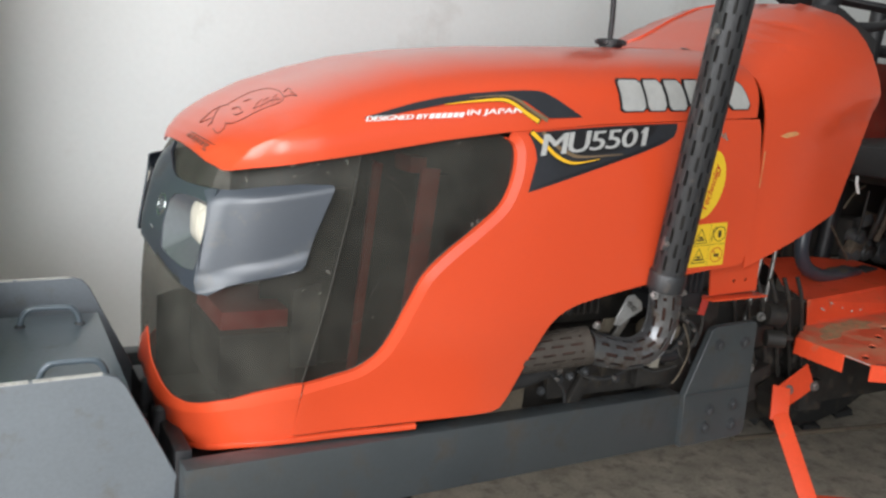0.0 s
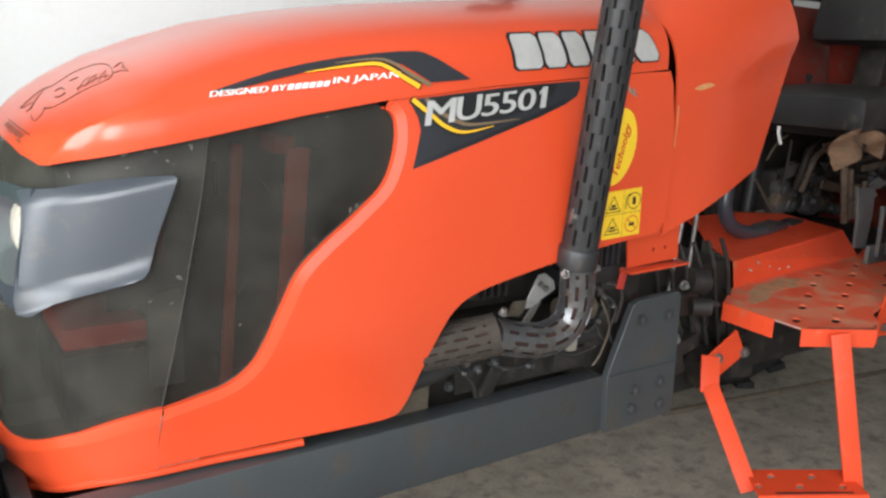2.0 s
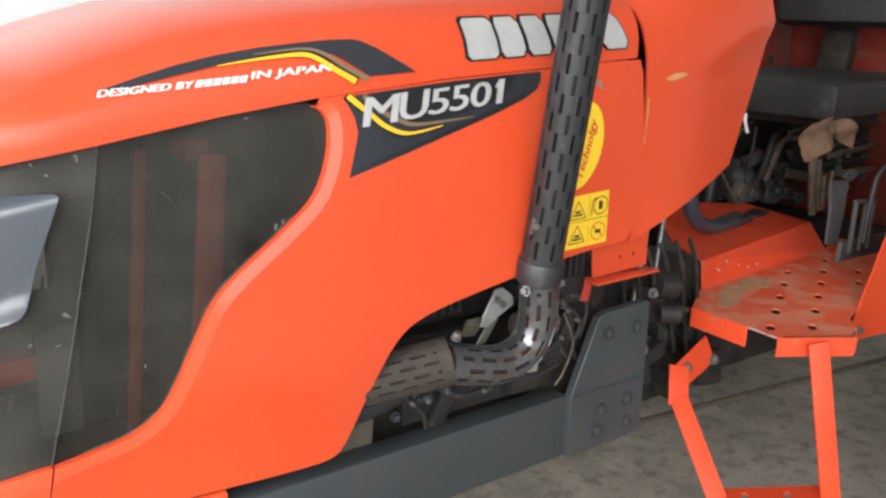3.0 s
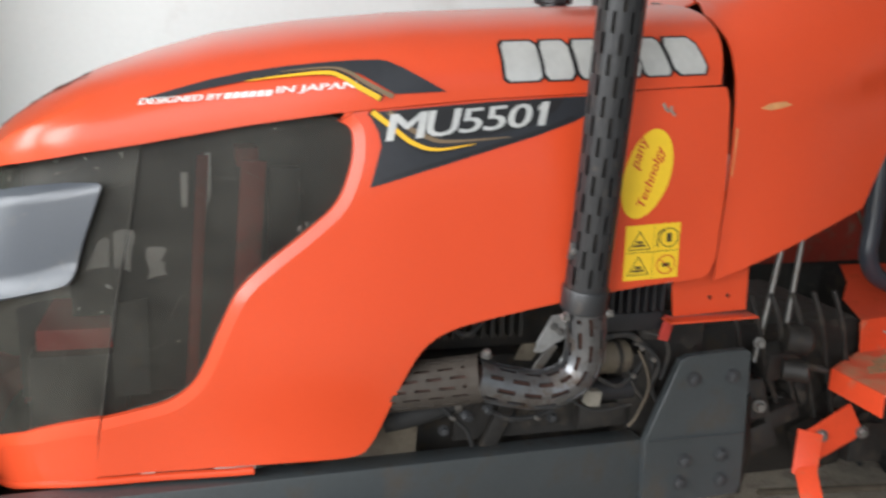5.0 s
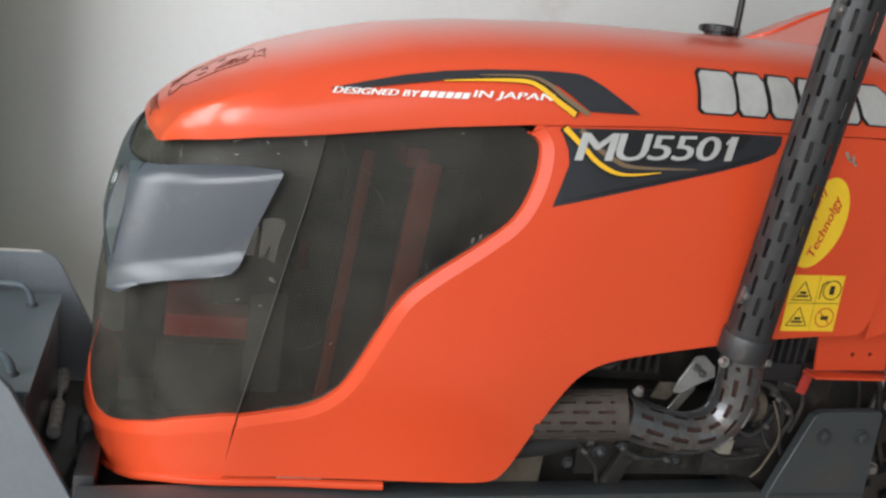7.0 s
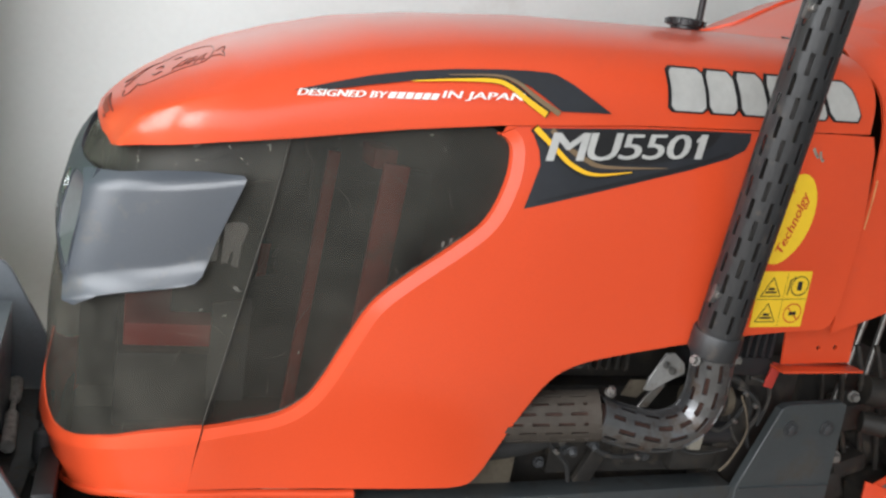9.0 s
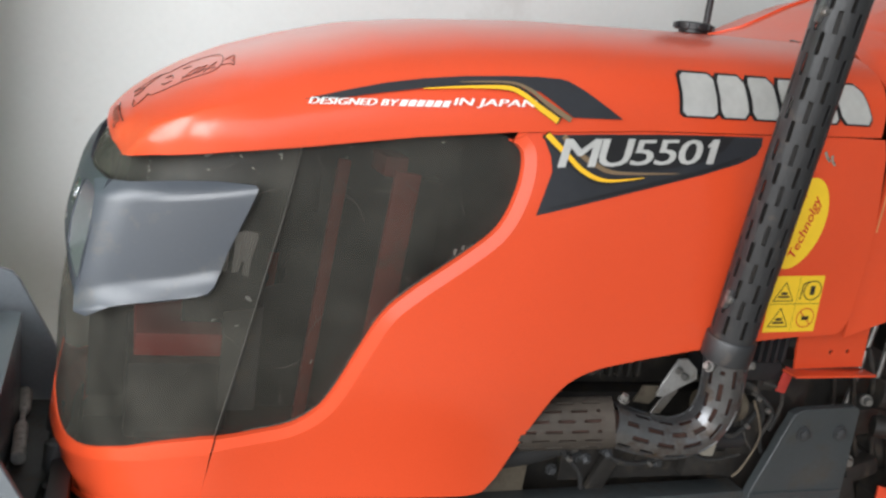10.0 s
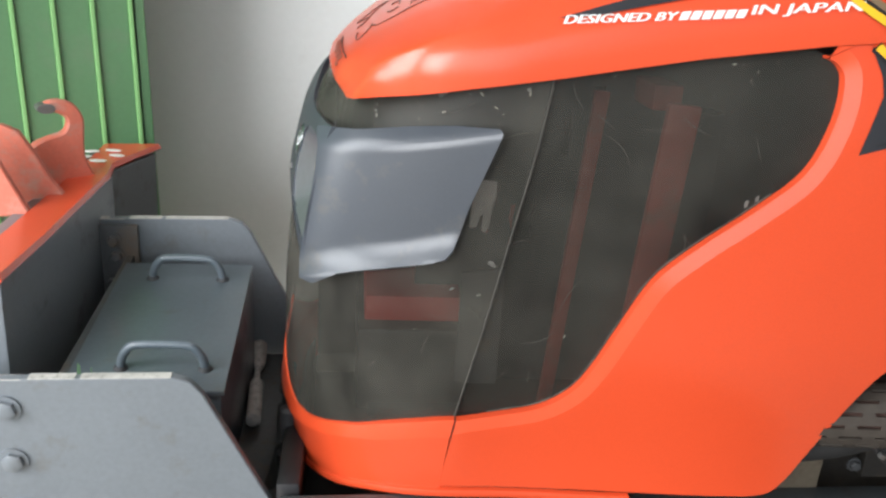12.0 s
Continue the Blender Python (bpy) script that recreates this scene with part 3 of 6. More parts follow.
part("cowl_gasket", box((0.024, 0.58, 0.34), (1.494, YC, 1.18), (0, 0, 0), 0.006), BLACK, tractor, "black rubber seal between hood and cowl")

COWL_SPLAY = Matrix(((1.039, -0.052, 0.044, -0.040), (0.044, 0.981, 0.033, -0.081), (-0.008, 0.019, 1.0, -0.012), (0, 0, 0, 1)))
for ob in set(bpy.data.objects) - built:
    ob.data.transform(COWL_SPLAY)

# grey side beams and gusset plates
GUSSET = [(1.395, 0.692), (1.455, 0.842), (1.470, 0.850), (1.590, 0.856), (1.600, 0.850), (1.608, 0.583), (1.598, 0.566), (1.45, 0.562), (1.40, 0.562)]
for sgn in (0, 1):
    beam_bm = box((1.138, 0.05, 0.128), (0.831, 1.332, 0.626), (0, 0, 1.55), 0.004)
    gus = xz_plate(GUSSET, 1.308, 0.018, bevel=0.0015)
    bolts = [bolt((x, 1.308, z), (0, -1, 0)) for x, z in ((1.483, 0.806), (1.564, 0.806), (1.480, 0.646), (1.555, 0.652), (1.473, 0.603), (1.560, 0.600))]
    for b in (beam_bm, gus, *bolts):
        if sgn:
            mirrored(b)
    beam = part("side_beam", beam_bm, SHADED_GREY, tractor, "slate grey steel side beam")
    part("gusset_plate", gus, SHADED_GREY, beam, "bolted grey gusset plate")
    for b in bolts:
        part("bolt", b, BOLT, beam)
for name, line in (("paint_scrape", [(1.530, 1.296), (1.548, 1.293), (1.575, 1.299), (1.590, 1.304), (1.574, 1.309), (1.548, 1.305)]), ("paint_scrape", [(1.491, 1.262), (1.4945, 1.262), (1.495, 1.225), (1.4935, 1.18), (1.491, 1.18), (1.4925, 1.225)])):
    scrape = part(name, draped(line, lambda x, z: cowl_y(x, z) - 0.0012, 0.0, 0.02), SCRAPE, tractor, "tan scraped paint on the cowl")
    scrape.data.transform(COWL_SPLAY)
# headlamp mask across the nose
MASK_A, MASK_N = 0.25, 3.9
MASK_X = [(0.93, 0.257), (0.97, 0.254), (1.00, 0.251), (1.03, 0.2495), (1.06, 0.253), (1.117, 0.266), (1.137, 0.271), (1.16, 0.280), (1.185, 0.295), (1.206, 0.314)]


MASK_MID, MASK_FAR = 1.665, 0.776


def far_side(y):
    return MASK_MID + (MASK_MID - y) * MASK_FAR


def front_x(y, z):
    d, bend = (MASK_MID - y, 0.168) if y < MASK_MID else ((y - MASK_MID) / MASK_FAR, 0.27)
    return lerp_table(MASK_X, z) + bend * d ** 1.25


def nose_sheet(outline, holes=(), thick=0.007, cell=0.012):
    """A sheet cut to an outline in y, z and laid round the front of the nose."""
    bm = draped(outline, lambda y, z: 0.0, 0.0, cell, holes)
    for v in bm.verts:
        y, z = v.co.x, v.co.z
        v.co = (front_x(y, z), y, z)
    bmesh.ops.recalc_face_normals(bm, faces=bm.faces)
    if sum(f.normal.x * f.calc_area() for f in bm.faces) > 0:
        bmesh.ops.reverse_faces(bm, faces=bm.faces)
    return thicken(bm, thick)


def both_sides(half):
    """A closed outline from its near half, mirrored about the middle."""
    return half + [(far_side(y), z) for y, z in half[::-1]]


EDGE_Y = 1.353
HALF = [(MASK_MID - 0.001, 1.203), (1.655, 1.196), (1.634, 1.185), (1.612, 1.177), (1.595, 1.170), (1.570, 1.160), (1.542, 1.151), (1.485, 1.148), (1.434, 1.150), (1.384, 1.153), (EDGE_Y, 1.156), (EDGE_Y, 1.09), (EDGE_Y, 1.04), (EDGE_Y, 0.976), (1.37, 0.974), (1.458, 0.973), (1.533, 0.986), (1.60, 1.008), (MASK_MID - 0.001, 1.020)]
SOCKET = [(1.538, 1.108), (1.519, 1.122), (1.485, 1.128), (1.441, 1.131), (1.395, 1.131), (1.370, 1.129), (1.361, 1.12), (1.358, 1.09), (1.357, 1.058), (1.361, 1.03), (1.375, 1.014), (1.424, 1.007), (1.487, 1.011), (1.525, 1.016), (1.535, 1.022), (1.541, 1.061), (1.541, 1.09)]
mask = part("headlamp_mask", nose_sheet(both_sides(HALF), [SOCKET, [(far_side(y), z) for y, z in SOCKET]]), BEZEL, tractor, "blue-grey plastic headlamp mask across the nose")
RIDGE = [(0.302, 1.134), (0.345, 1.1425), (0.40, 1.150), (0.447, 1.1595), (0.4945, 1.171)]
WING = [(0.2985, 1.10), (0.2925, 1.06), (0.286, 1.02), (0.283, 1.00), (0.284, 0.981), (0.299, 0.979), (0.327, 0.998), (0.35, 1.006), (0.398, 1.018), (0.430, 1.026), (0.443, 1.032), (0.451, 1.041), (0.458, 1.06), (0.465, 1.087), (0.482, 1.134), (0.493, 1.165)] + RIDGE[::-1]
BROW = RIDGE + [(0.491, 1.175), (0.447, 1.173), (0.40, 1.167), (0.343, 1.157), (0.308, 1.1535), (0.300, 1.151)]


def wing_y(x, z):
    u = min(1.0, max(0.0, (nose_x(z) + MASK_A - x) / MASK_A))
    y = YC - hood_width(x, z) * (1 - u ** MASK_N) ** (1 / MASK_N) - 0.006
    d, soft = z - lerp_table(RIDGE, x), 0.007
    above = d if d > soft else max(0.0, d + soft) ** 2 / (4 * soft)
    low = lerp_table([(0.283, 0.982), (0.327, 0.998), (0.35, 1.006), (0.40, 1.018), (0.45, 1.034)], x)
    flare = max(0.0, 1 - max(0.0, z - low) / 0.030)
    chord = 1.358 - (x - 0.295) * 0.40
    return 0.38 * y + 0.62 * chord + 0.75 * above - 0.012 * flare ** 2


for sgn in (0, 1):
    def flip(b):
        return mirrored(b) if sgn else b

    def flip_face(b):
        if sgn:
            for v in b.verts:
                v.co.y = far_side(v.co.y)
        return b
    part("mask_wing", flip(draped(WING, wing_y, 0.004, 0.0035)), BEZEL, mask, "curved blue-grey side of the headlamp mask")
    part("mask_brow", flip(draped(BROW, wing_y, 0.004, 0.0035)), BEZEL, mask)
    loops = []
    for f in (0.0, 0.04, 0.35, 0.7, 1.0):
        loop = []
        for y, z in SOCKET:
            y1, z1 = 1.352 + (y - 1.352) * 0.74, 1.068 + (z - 1.068) * (0.85 if z > 1.068 else 0.34)
            loop.append((front_x(y, z) * (1 - f) + 0.308 * f + 0.002, y + (y1 - y) * f, z + (z1 - z) * f))
        loops.append(loop)
    cup = grid([lp + [lp[0]] for lp in loops])
    socket = part("lamp_socket", flip_face(cup), SOCKET_GREY, mask, "recessed dark glossy headlamp socket")
    rim = loops[-1]
    mid = Vector((0, 0, 0))
    for p in rim:
        mid += Vector(p) / len(rim)
    shells = []
    for f, dx in ((1.0, -0.003), (0.75, -0.009), (0.4, -0.013), (0.02, -0.014)):
        shells.append([(mid.x + dx, mid.y + (p[1] - mid.y) * f, mid.z + (p[2] - mid.z) * f) for p in rim])
    part("headlamp_lens", flip_face(grid([sh + [sh[0]] for sh in shells])), CREAM, mask, "cream headlamp glass")
badge_c, badge_n = Vector((front_x(1.572, 1.094) + 0.0012, 1.572, 1.094)), Vector((-0.968, -0.112, 0.223)).normalized()
badge_u = badge_n.cross(Vector((0, 0, 1))).normalized()
badge_v = badge_n.cross(badge_u)
ring = [badge_c + 0.0195 * (math.cos(a) * badge_u + math.sin(a) * badge_v) for a in (2 * math.pi * k / 36 for k in range(37))]
part("badge_ring", tube(ring, 0.0020, 10, False), CHROME, mask, "round chrome badge ring")
part("badge_disc", lathe([(-0.010, 0.0185), (-0.001, 0.0185), (0.0, 0.010)], badge_c, badge_n, 28), BEZEL, mask)
for dv in (-0.007, 0.0, 0.007):
    c = badge_c + badge_n * 0.0015 + badge_v * dv
    part("badge_bar", tube([c - badge_u * (0.009 - abs(dv) * 0.5), c + badge_u * (0.009 - abs(dv) * 0.5)], 0.0016, 8), CHROME, mask)
for y, z in ((1.592, 1.051), (1.585, 1.049)):
    part("badge_bar", box((0.004, 0.005, 0.004), (front_x(y, z) - 0.002, y, z), (20, 0, 0), 0.001), CHROME, mask)

# seams on the mesh; daylight shows through gaps in the sheet behind
for sgn in (0, 1):
    path = [(x - 0.0004, side_y(x, z) + 0.0140, z) for x, z in spline([(x, z) for x, z in SEAM[:4]], 6)]
    bm = tube(path, 0.0011, 8)
    part("panel_seam", mirrored(bm) if sgn else bm, SEAM_GLINT, tractor)

# behind the mesh: radiator frame, battery tray, ducts
rad = part("radiator_frame", box((0.035, 0.50, 0.030), (0.70, YC, 1.20), (0, 0, 0), 0.004), RED_DARK, tractor, "dull red radiator frame behind the mesh")
for x, y, w in ((0.692, 1.345, 0.038), (0.618, 1.42, 0.018), (0.692, 1.915, 0.038), (0.618, 1.84, 0.018)):
    part("upright", box((w, 0.012, 0.44), (x, y, 0.98), (0, 4, 0), 0.003), RED_DARK, rad)
part("radiator_core", box((0.05, 0.44, 0.40), (0.76, YC, 0.98), (0, 0, 0), 0.004), BLACK, rad, "black radiator core")
tray = part("battery_tray", box((0.13, 0.20, 0.040), (0.428, 1.58, 0.885), (0, 0, 0), 0.004), RED_STRAP, tractor, "red battery strap behind the mesh")
part("battery", box((0.15, 0.24, 0.12), (0.428, 1.57, 0.81), (0, 0, 0), 0.008), BLACK, tray, "black battery")
part("battery_floor", box((0.34, 0.40, 0.012), (0.54, YC, 0.755), (0, 0, 0), 0.003), BLACK, tractor)
# Black sheet added to hide the bright wall seen through the far mesh.
part("inner_panel", xz_plate([(0.60, 0.70), (0.60, 0.985), (0.655, 0.985), (0.655, 1.22), (0.98, 1.25), (0.98, 0.70)], 1.90, 0.004), BLACK, tractor, "black sheet added on the far side to block the bright wall", False)

part("lower_panel", xz_plate([(0.292, 0.70), (0.292, 0.878), (0.33, 0.890), (0.60, 0.890), (0.60, 0.70)], 1.72, 0.004), BLACK, tractor, "black splash panel behind the battery", False)
part("baffle_plate", xz_plate([(0.484, 0.80), (0.484, 0.955), (0.540, 0.965), (0.540, 0.80)], 1.436, 0.004), OILY_GREY, tractor, "dull grey baffle plate beside the battery", False)

# black sheet added for inner clutter, its ragged gaps let daylight through
GAPS = [[(0.470, 1.059), (0.452, 1.018), (0.446, 1.009), (0.460, 1.013), (0.484, 1.015), (0.487, 1.060), (0.480, 1.064)],
        [(0.492, 1.072), (0.491, 1.012), (0.500, 1.013), (0.504, 1.030), (0.507, 1.031), (0.506, 1.010), (0.516, 1.006), (0.519, 1.040), (0.526, 1.066), (0.523, 1.075), (0.505, 1.077)],
        [(0.542, 1.046), (0.560, 1.047), (0.573, 1.044), (0.569, 1.032), (0.563, 1.024), (0.571, 1.020), (0.568, 1.008), (0.574, 0.999), (0.558, 0.997), (0.541, 0.991), (0.546, 1.008), (0.540, 1.028)],
        [(0.598, 1.168), (0.609, 1.168), (0.608, 1.111), (0.598, 1.112)],
        [(0.632, 1.200), (0.646, 1.200), (0.645, 1.132), (0.636, 1.106), (0.633, 1.15)]]
part("air_shroud", xz_plate([(0.425, 0.935), (0.425, 1.00), (0.365, 1.02), (0.365, 1.175), (0.42, 1.212), (0.50, 1.228), (0.60, 1.244), (0.95, 1.27), (0.95, 0.80), (0.52, 0.80), (0.515, 0.935)], 1.450, 0.004, GAPS), BLACK, tractor, "black sheet added for dark inner parts, with ragged gaps", False)

# exhaust: perforated guards round a rusty pipe


def slotted(path, radius, columns=14, period=0.045, slot=0.0275, thick=0.0025, start=0.0, gap=0.68):
    """A perforated tube: long slots in staggered columns, cut through."""
    pts = spline(path, 24)
    dist = [0.0]
    for a, b in zip(pts, pts[1:]):
        dist.append(dist[-1] + (b - a).length)
    total = dist[-1]

    def at(s):
        s = min(max(s, 0), total)
        i = max(k for k in range(len(dist)) if dist[k] <= s + 1e-9)
        i = min(i, len(pts) - 2)
        f = (s - dist[i]) / max(1e-9, dist[i + 1] - dist[i])
        return pts[i].lerp(pts[i + 1], f), (pts[i + 1] - pts[i]).normalized()
    half = period / 2
    cuts = [0.0]
    k = 0
    while True:
        base = start + k * period
        for b in (0.0, slot - half, half, slot):
            if 0.004 < base + b < total - 0.004:
                cuts.append(base + b)
        if base > total:
            break
        k += 1
    cuts = sorted(set(round(c, 5) for c in cuts)) + [total]
    seg = columns * 2
    bm = bmesh.new()
    rings = []
    side = None
    for s in cuts:
        p, d = at(s)
        if side is None:
            side = Vector((1, 0.15, 0.1)).cross(d).cross(d).normalized()
        side = (side - side.dot(d) * d).normalized()
        up = d.cross(side)
        ring = []
        for c in range(columns):
            for e in (0, gap):
                a = 2 * math.pi * (c + e) / columns
                ring.append(bm.verts.new(p + radius * (math.cos(a) * side + math.sin(a) * up)))
        rings.append(ring)
    for i in range(len(cuts) - 1):
        mid = (cuts[i] + cuts[i + 1]) / 2
        for j in range(seg):
            if j % 2:
                phase = (mid - start - (half if (j // 2) % 2 else 0)) % period
                if phase < slot and start < mid and 0.012 < mid < total - 0.012:
                    continue
            bm.faces.new((rings[i][j], rings[i][(j + 1) % seg], rings[i + 1][(j + 1) % seg], rings[i + 1][j]))
    bmesh.ops.recalc_face_normals(bm, faces=bm.faces)
    f = max(bm.faces, key=lambda q: q.calc_area())
    c = f.calc_center_median()
    near = min(pts, key=lambda q: (q - c).length)
    if f.normal.dot(c - near) < 0:
        bmesh.ops.reverse_faces(bm, faces=bm.faces)
    return thicken(bm, thick)


P_TOP, P_LOW = Vector((1.205, 1.113, 1.74)), Vector((1.220, 1.234, 1.0))
stack = part("exhaust_guard", slotted([P_LOW, P_LOW.lerp(P_TOP, 0.5), P_TOP], 0.0345, columns=16, period=0.060, slot=0.030, start=0.022, gap=0.56), PIPE, tractor, "tall black perforated exhaust guard")
part("inner_pipe", tube([P_LOW, P_TOP], 0.024, 18), GRIME, stack, "dark inner exhaust pipe")
collar_dir = (P_TOP - P_LOW).normalized()
part("collar", lathe([(-0.028, 0.036), (-0.026, 0.0385), (0.008, 0.0385), (0.012, 0.036)], P_LOW, collar_dir, 28), PIPE, stack, "plain black collar")
ELBOW = [(1.222, 1.238, 0.978), (1.230, 1.242, 0.935), (1.231, 1.247, 0.886), (1.212, 1.251, 0.848), (1.165, 1.254, 0.831), (1.105, 1.257, 0.840), (1.048, 1.260, 0.856)]
elbow = part("exhaust_elbow", slotted(ELBOW, 0.0335, columns=11, period=0.047, slot=0.031, start=0.012, gap=0.60), PIPE_WORN, tractor, "scorched grey perforated exhaust elbow")
part("inner_pipe", tube(spline(ELBOW, 8), 0.024, 16), RUST, elbow)
part("end_flange", lathe([(-0.004, 0.030), (-0.004, 0.0355), (0.008, 0.0355), (0.008, 0.034)], (1.050, 1.260, 0.8557), (-1, 0.06, 0.26), 28), PIPE_WORN, elbow)
LEFTP = [(1.060, 1.264, 0.855), (1.00, 1.288, 0.842), (0.87, 1.335, 0.818)]
shield = part("manifold_guard", slotted(LEFTP, 0.040, columns=16, period=0.040, slot=0.026, start=0.02), DUSTY_PIPE, tractor, "dusty brown perforated manifold guard")
part("inner_pipe", tube(LEFTP, 0.031, 16), RUST, shield)
for at, ax in (((1.188, 1.228, 0.962), (-1, -0.3, 0.2)), ((1.256, 1.228, 0.965), (1, -0.35, 0)), ((1.062, 1.25, 0.897), (0, -0.4, 1)), ((1.085, 1.30, 0.787), (0, -1, -0.6)), ((1.045, 1.298, 0.78), (0, -1, -0.6))):
    part("bolt", bolt(at, ax, 0.0065, 0.012), STEEL if at[2] > 0.8 else BOLT, elbow, "zinc bolt")
for f in (0.15, 0.92):
    p = P_LOW.lerp(P_TOP, 0.10 if f < 0.5 else 0.66)
    part("lug", box((0.014, 0.008, 0.03), (p.x - 0.034, p.y - 0.006, p.z), (10, 4, 0), 0.003), PIPE_WORN, stack)
    part("bolt", bolt((p.x - 0.035, p.y - 0.010, p.z), (0, -1, 0), 0.005, 0.006), STEEL, stack)

# engine behind the exhaust
block = part("engine_block", box((0.72, 0.38, 0.24), (1.13, 1.63, 0.71), (0, 0, 0), 0.012), GRIME, tractor, "greasy dark cast-iron engine block")
part("cylinder_head", box((0.60, 0.34, 0.13), (1.12, 1.63, 0.90), (0, 0, 0), 0.012), GRIME, block)
part("oil_pan", box((0.64, 0.30, 0.08), (1.10, 1.65, 0.585), (0, 0, 0), 0.02, 0.95), GRIME, block, "black oil pan")
part("flywheel_housing", box((0.16, 0.50, 0.36), (1.47, YC, 0.74), (0, 0, 0), 0.02), GRIME, block)
for k in range(9):
    part("cooler_fin", box((0.0065, 0.05, 0.085), (1.285 + k * 0.0165, 1.350, 0.975), (0, 0, 0), 0.0015), BLACK, block)
part("cooler_body", box((0.18, 0.09, 0.09), (1.35, 1.42, 0.975), (0, 0, 0), 0.006), BLACK, block, "finned black cooler")
part("cooler_sump", box((0.15, 0.07, 0.035), (1.345, 1.36, 0.915), (0, 0, 0), 0.008), BLACK, block)
for k in range(9):
    part("manifold_rib", box((0.008, 0.03, 0.09), (1.03 + k * 0.018, 1.40, 0.925), (0, 0, 0), 0.002), GRIME, block)
starter = part("starter_motor", lathe([(0, 0.012), (0.004, 0.026), (0.012, 0.030), (0.085, 0.030), (0.092, 0.024), (0.10, 0.012)], (1.275, 1.345, 0.845), (1, 0.05, 0.0), 24), TAN, block, "dusty tan starter motor")
part("solenoid", lathe([(0, 0.012), (0.004, 0.020), (0.10, 0.020), (0.105, 0.014)], (1.275, 1.34, 0.785), (1, 0.05, 0), 20), BLACK, starter)
for at in ((1.378, 1.318, 0.868), (1.402, 1.316, 0.846), (1.365, 1.316, 0.818), (1.185, 1.318, 0.752), (1.03, 1.318, 0.765)):
    part("terminal", box((0.010, 0.007, 0.007), at, (20, 30, 10), 0.0015), STEEL, starter, "small zinc terminal")
part("starter_band", lathe([(0, 0.0305), (0.001, 0.0315), (0.008, 0.0315), (0.009, 0.0305)], (1.335, 1.348, 0.845), (1, 0.05, 0.0), 24), GRIME, starter, "dark clamp band")
part("connector", box((0.026, 0.022, 0.028), (1.286, 1.315, 0.784), (0, 6, 4), 0.003), COBWEB, starter, "pale plastic connector")
part("bracket_plate", xz_plate([(1.206, 0.934), (1.222, 0.936), (1.245, 0.918), (1.249, 0.900), (1.217, 0.884), (1.190, 0.868), (1.176, 0.870), (1.182, 0.890)], 1.326, 0.005, [circle(1.222, 0.906, 0.006, 10)], 0.0008), ZINC, block, "bright zinc bracket")
part("bracket_arm", xz_plate([(1.207, 0.880), (1.224, 0.876), (1.196, 0.835), (1.176, 0.835)], 1.335, 0.005, bevel=0.0008), STEEL, block)
part("bracket_web", xz_plate([(1.161, 0.880), (1.206, 0.880), (1.178, 0.848), (1.147, 0.852)], 1.345, 0.004), TAN, block)
for at in ((1.208, 1.325, 0.916), (1.222, 1.325, 0.905)):
    part("bolt", bolt(at, (0, -1, 0.1), 0.005, 0.008), STEEL, block)
part("engine_mount", xz_plate([(1.05, 0.695), (1.05, 0.76), (1.10, 0.80), (1.20, 0.785), (1.30, 0.76), (1.32, 0.695)], 1.375, 0.016, bevel=0.001), GRIME, block, "dark engine mounting plate")
part("mount_leg", box((0.03, 0.014, 0.16), (1.135, 1.36, 0.745), (0, 24, 0), 0.003), GRIME, block)
for x, z in ((1.075, 0.742), (1.155, 0.735), (1.235, 0.728), (1.03, 0.72)):
    part("bolt", bolt((x, 1.372 - 0.002, z), (0, -1, 0), 0.0075, 0.010), BOLT, block)
part("hose", tube(spline([(0.92, 1.36, 0.75), (0.98, 1.35, 0.765), (1.04, 1.345, 0.785), (1.07, 1.35, 0.79)], 6), [0.02] * 18 + [0.018], 14), RUBBER, block, "black rubber hose")
part("hose_clamp", lathe([(0, 0.0225), (0.012, 0.0225)], (1.035, 1.346, 0.783), (1, 0, 0.3), 18), STEEL, block)
part("tan_guard", box((0.17, 0.012, 0.085), (0.895, 1.365, 0.728), (0, 2, 0), 0.003), TAN, tractor, "dusty tan sheet guard")
part("air_tank", lathe([(0, 0.02), (0.01, 0.04), (0.13, 0.042), (0.15, 0.02)], (0.92, 1.42, 0.78), (1, 0, 0), 24), GRIME, tractor)
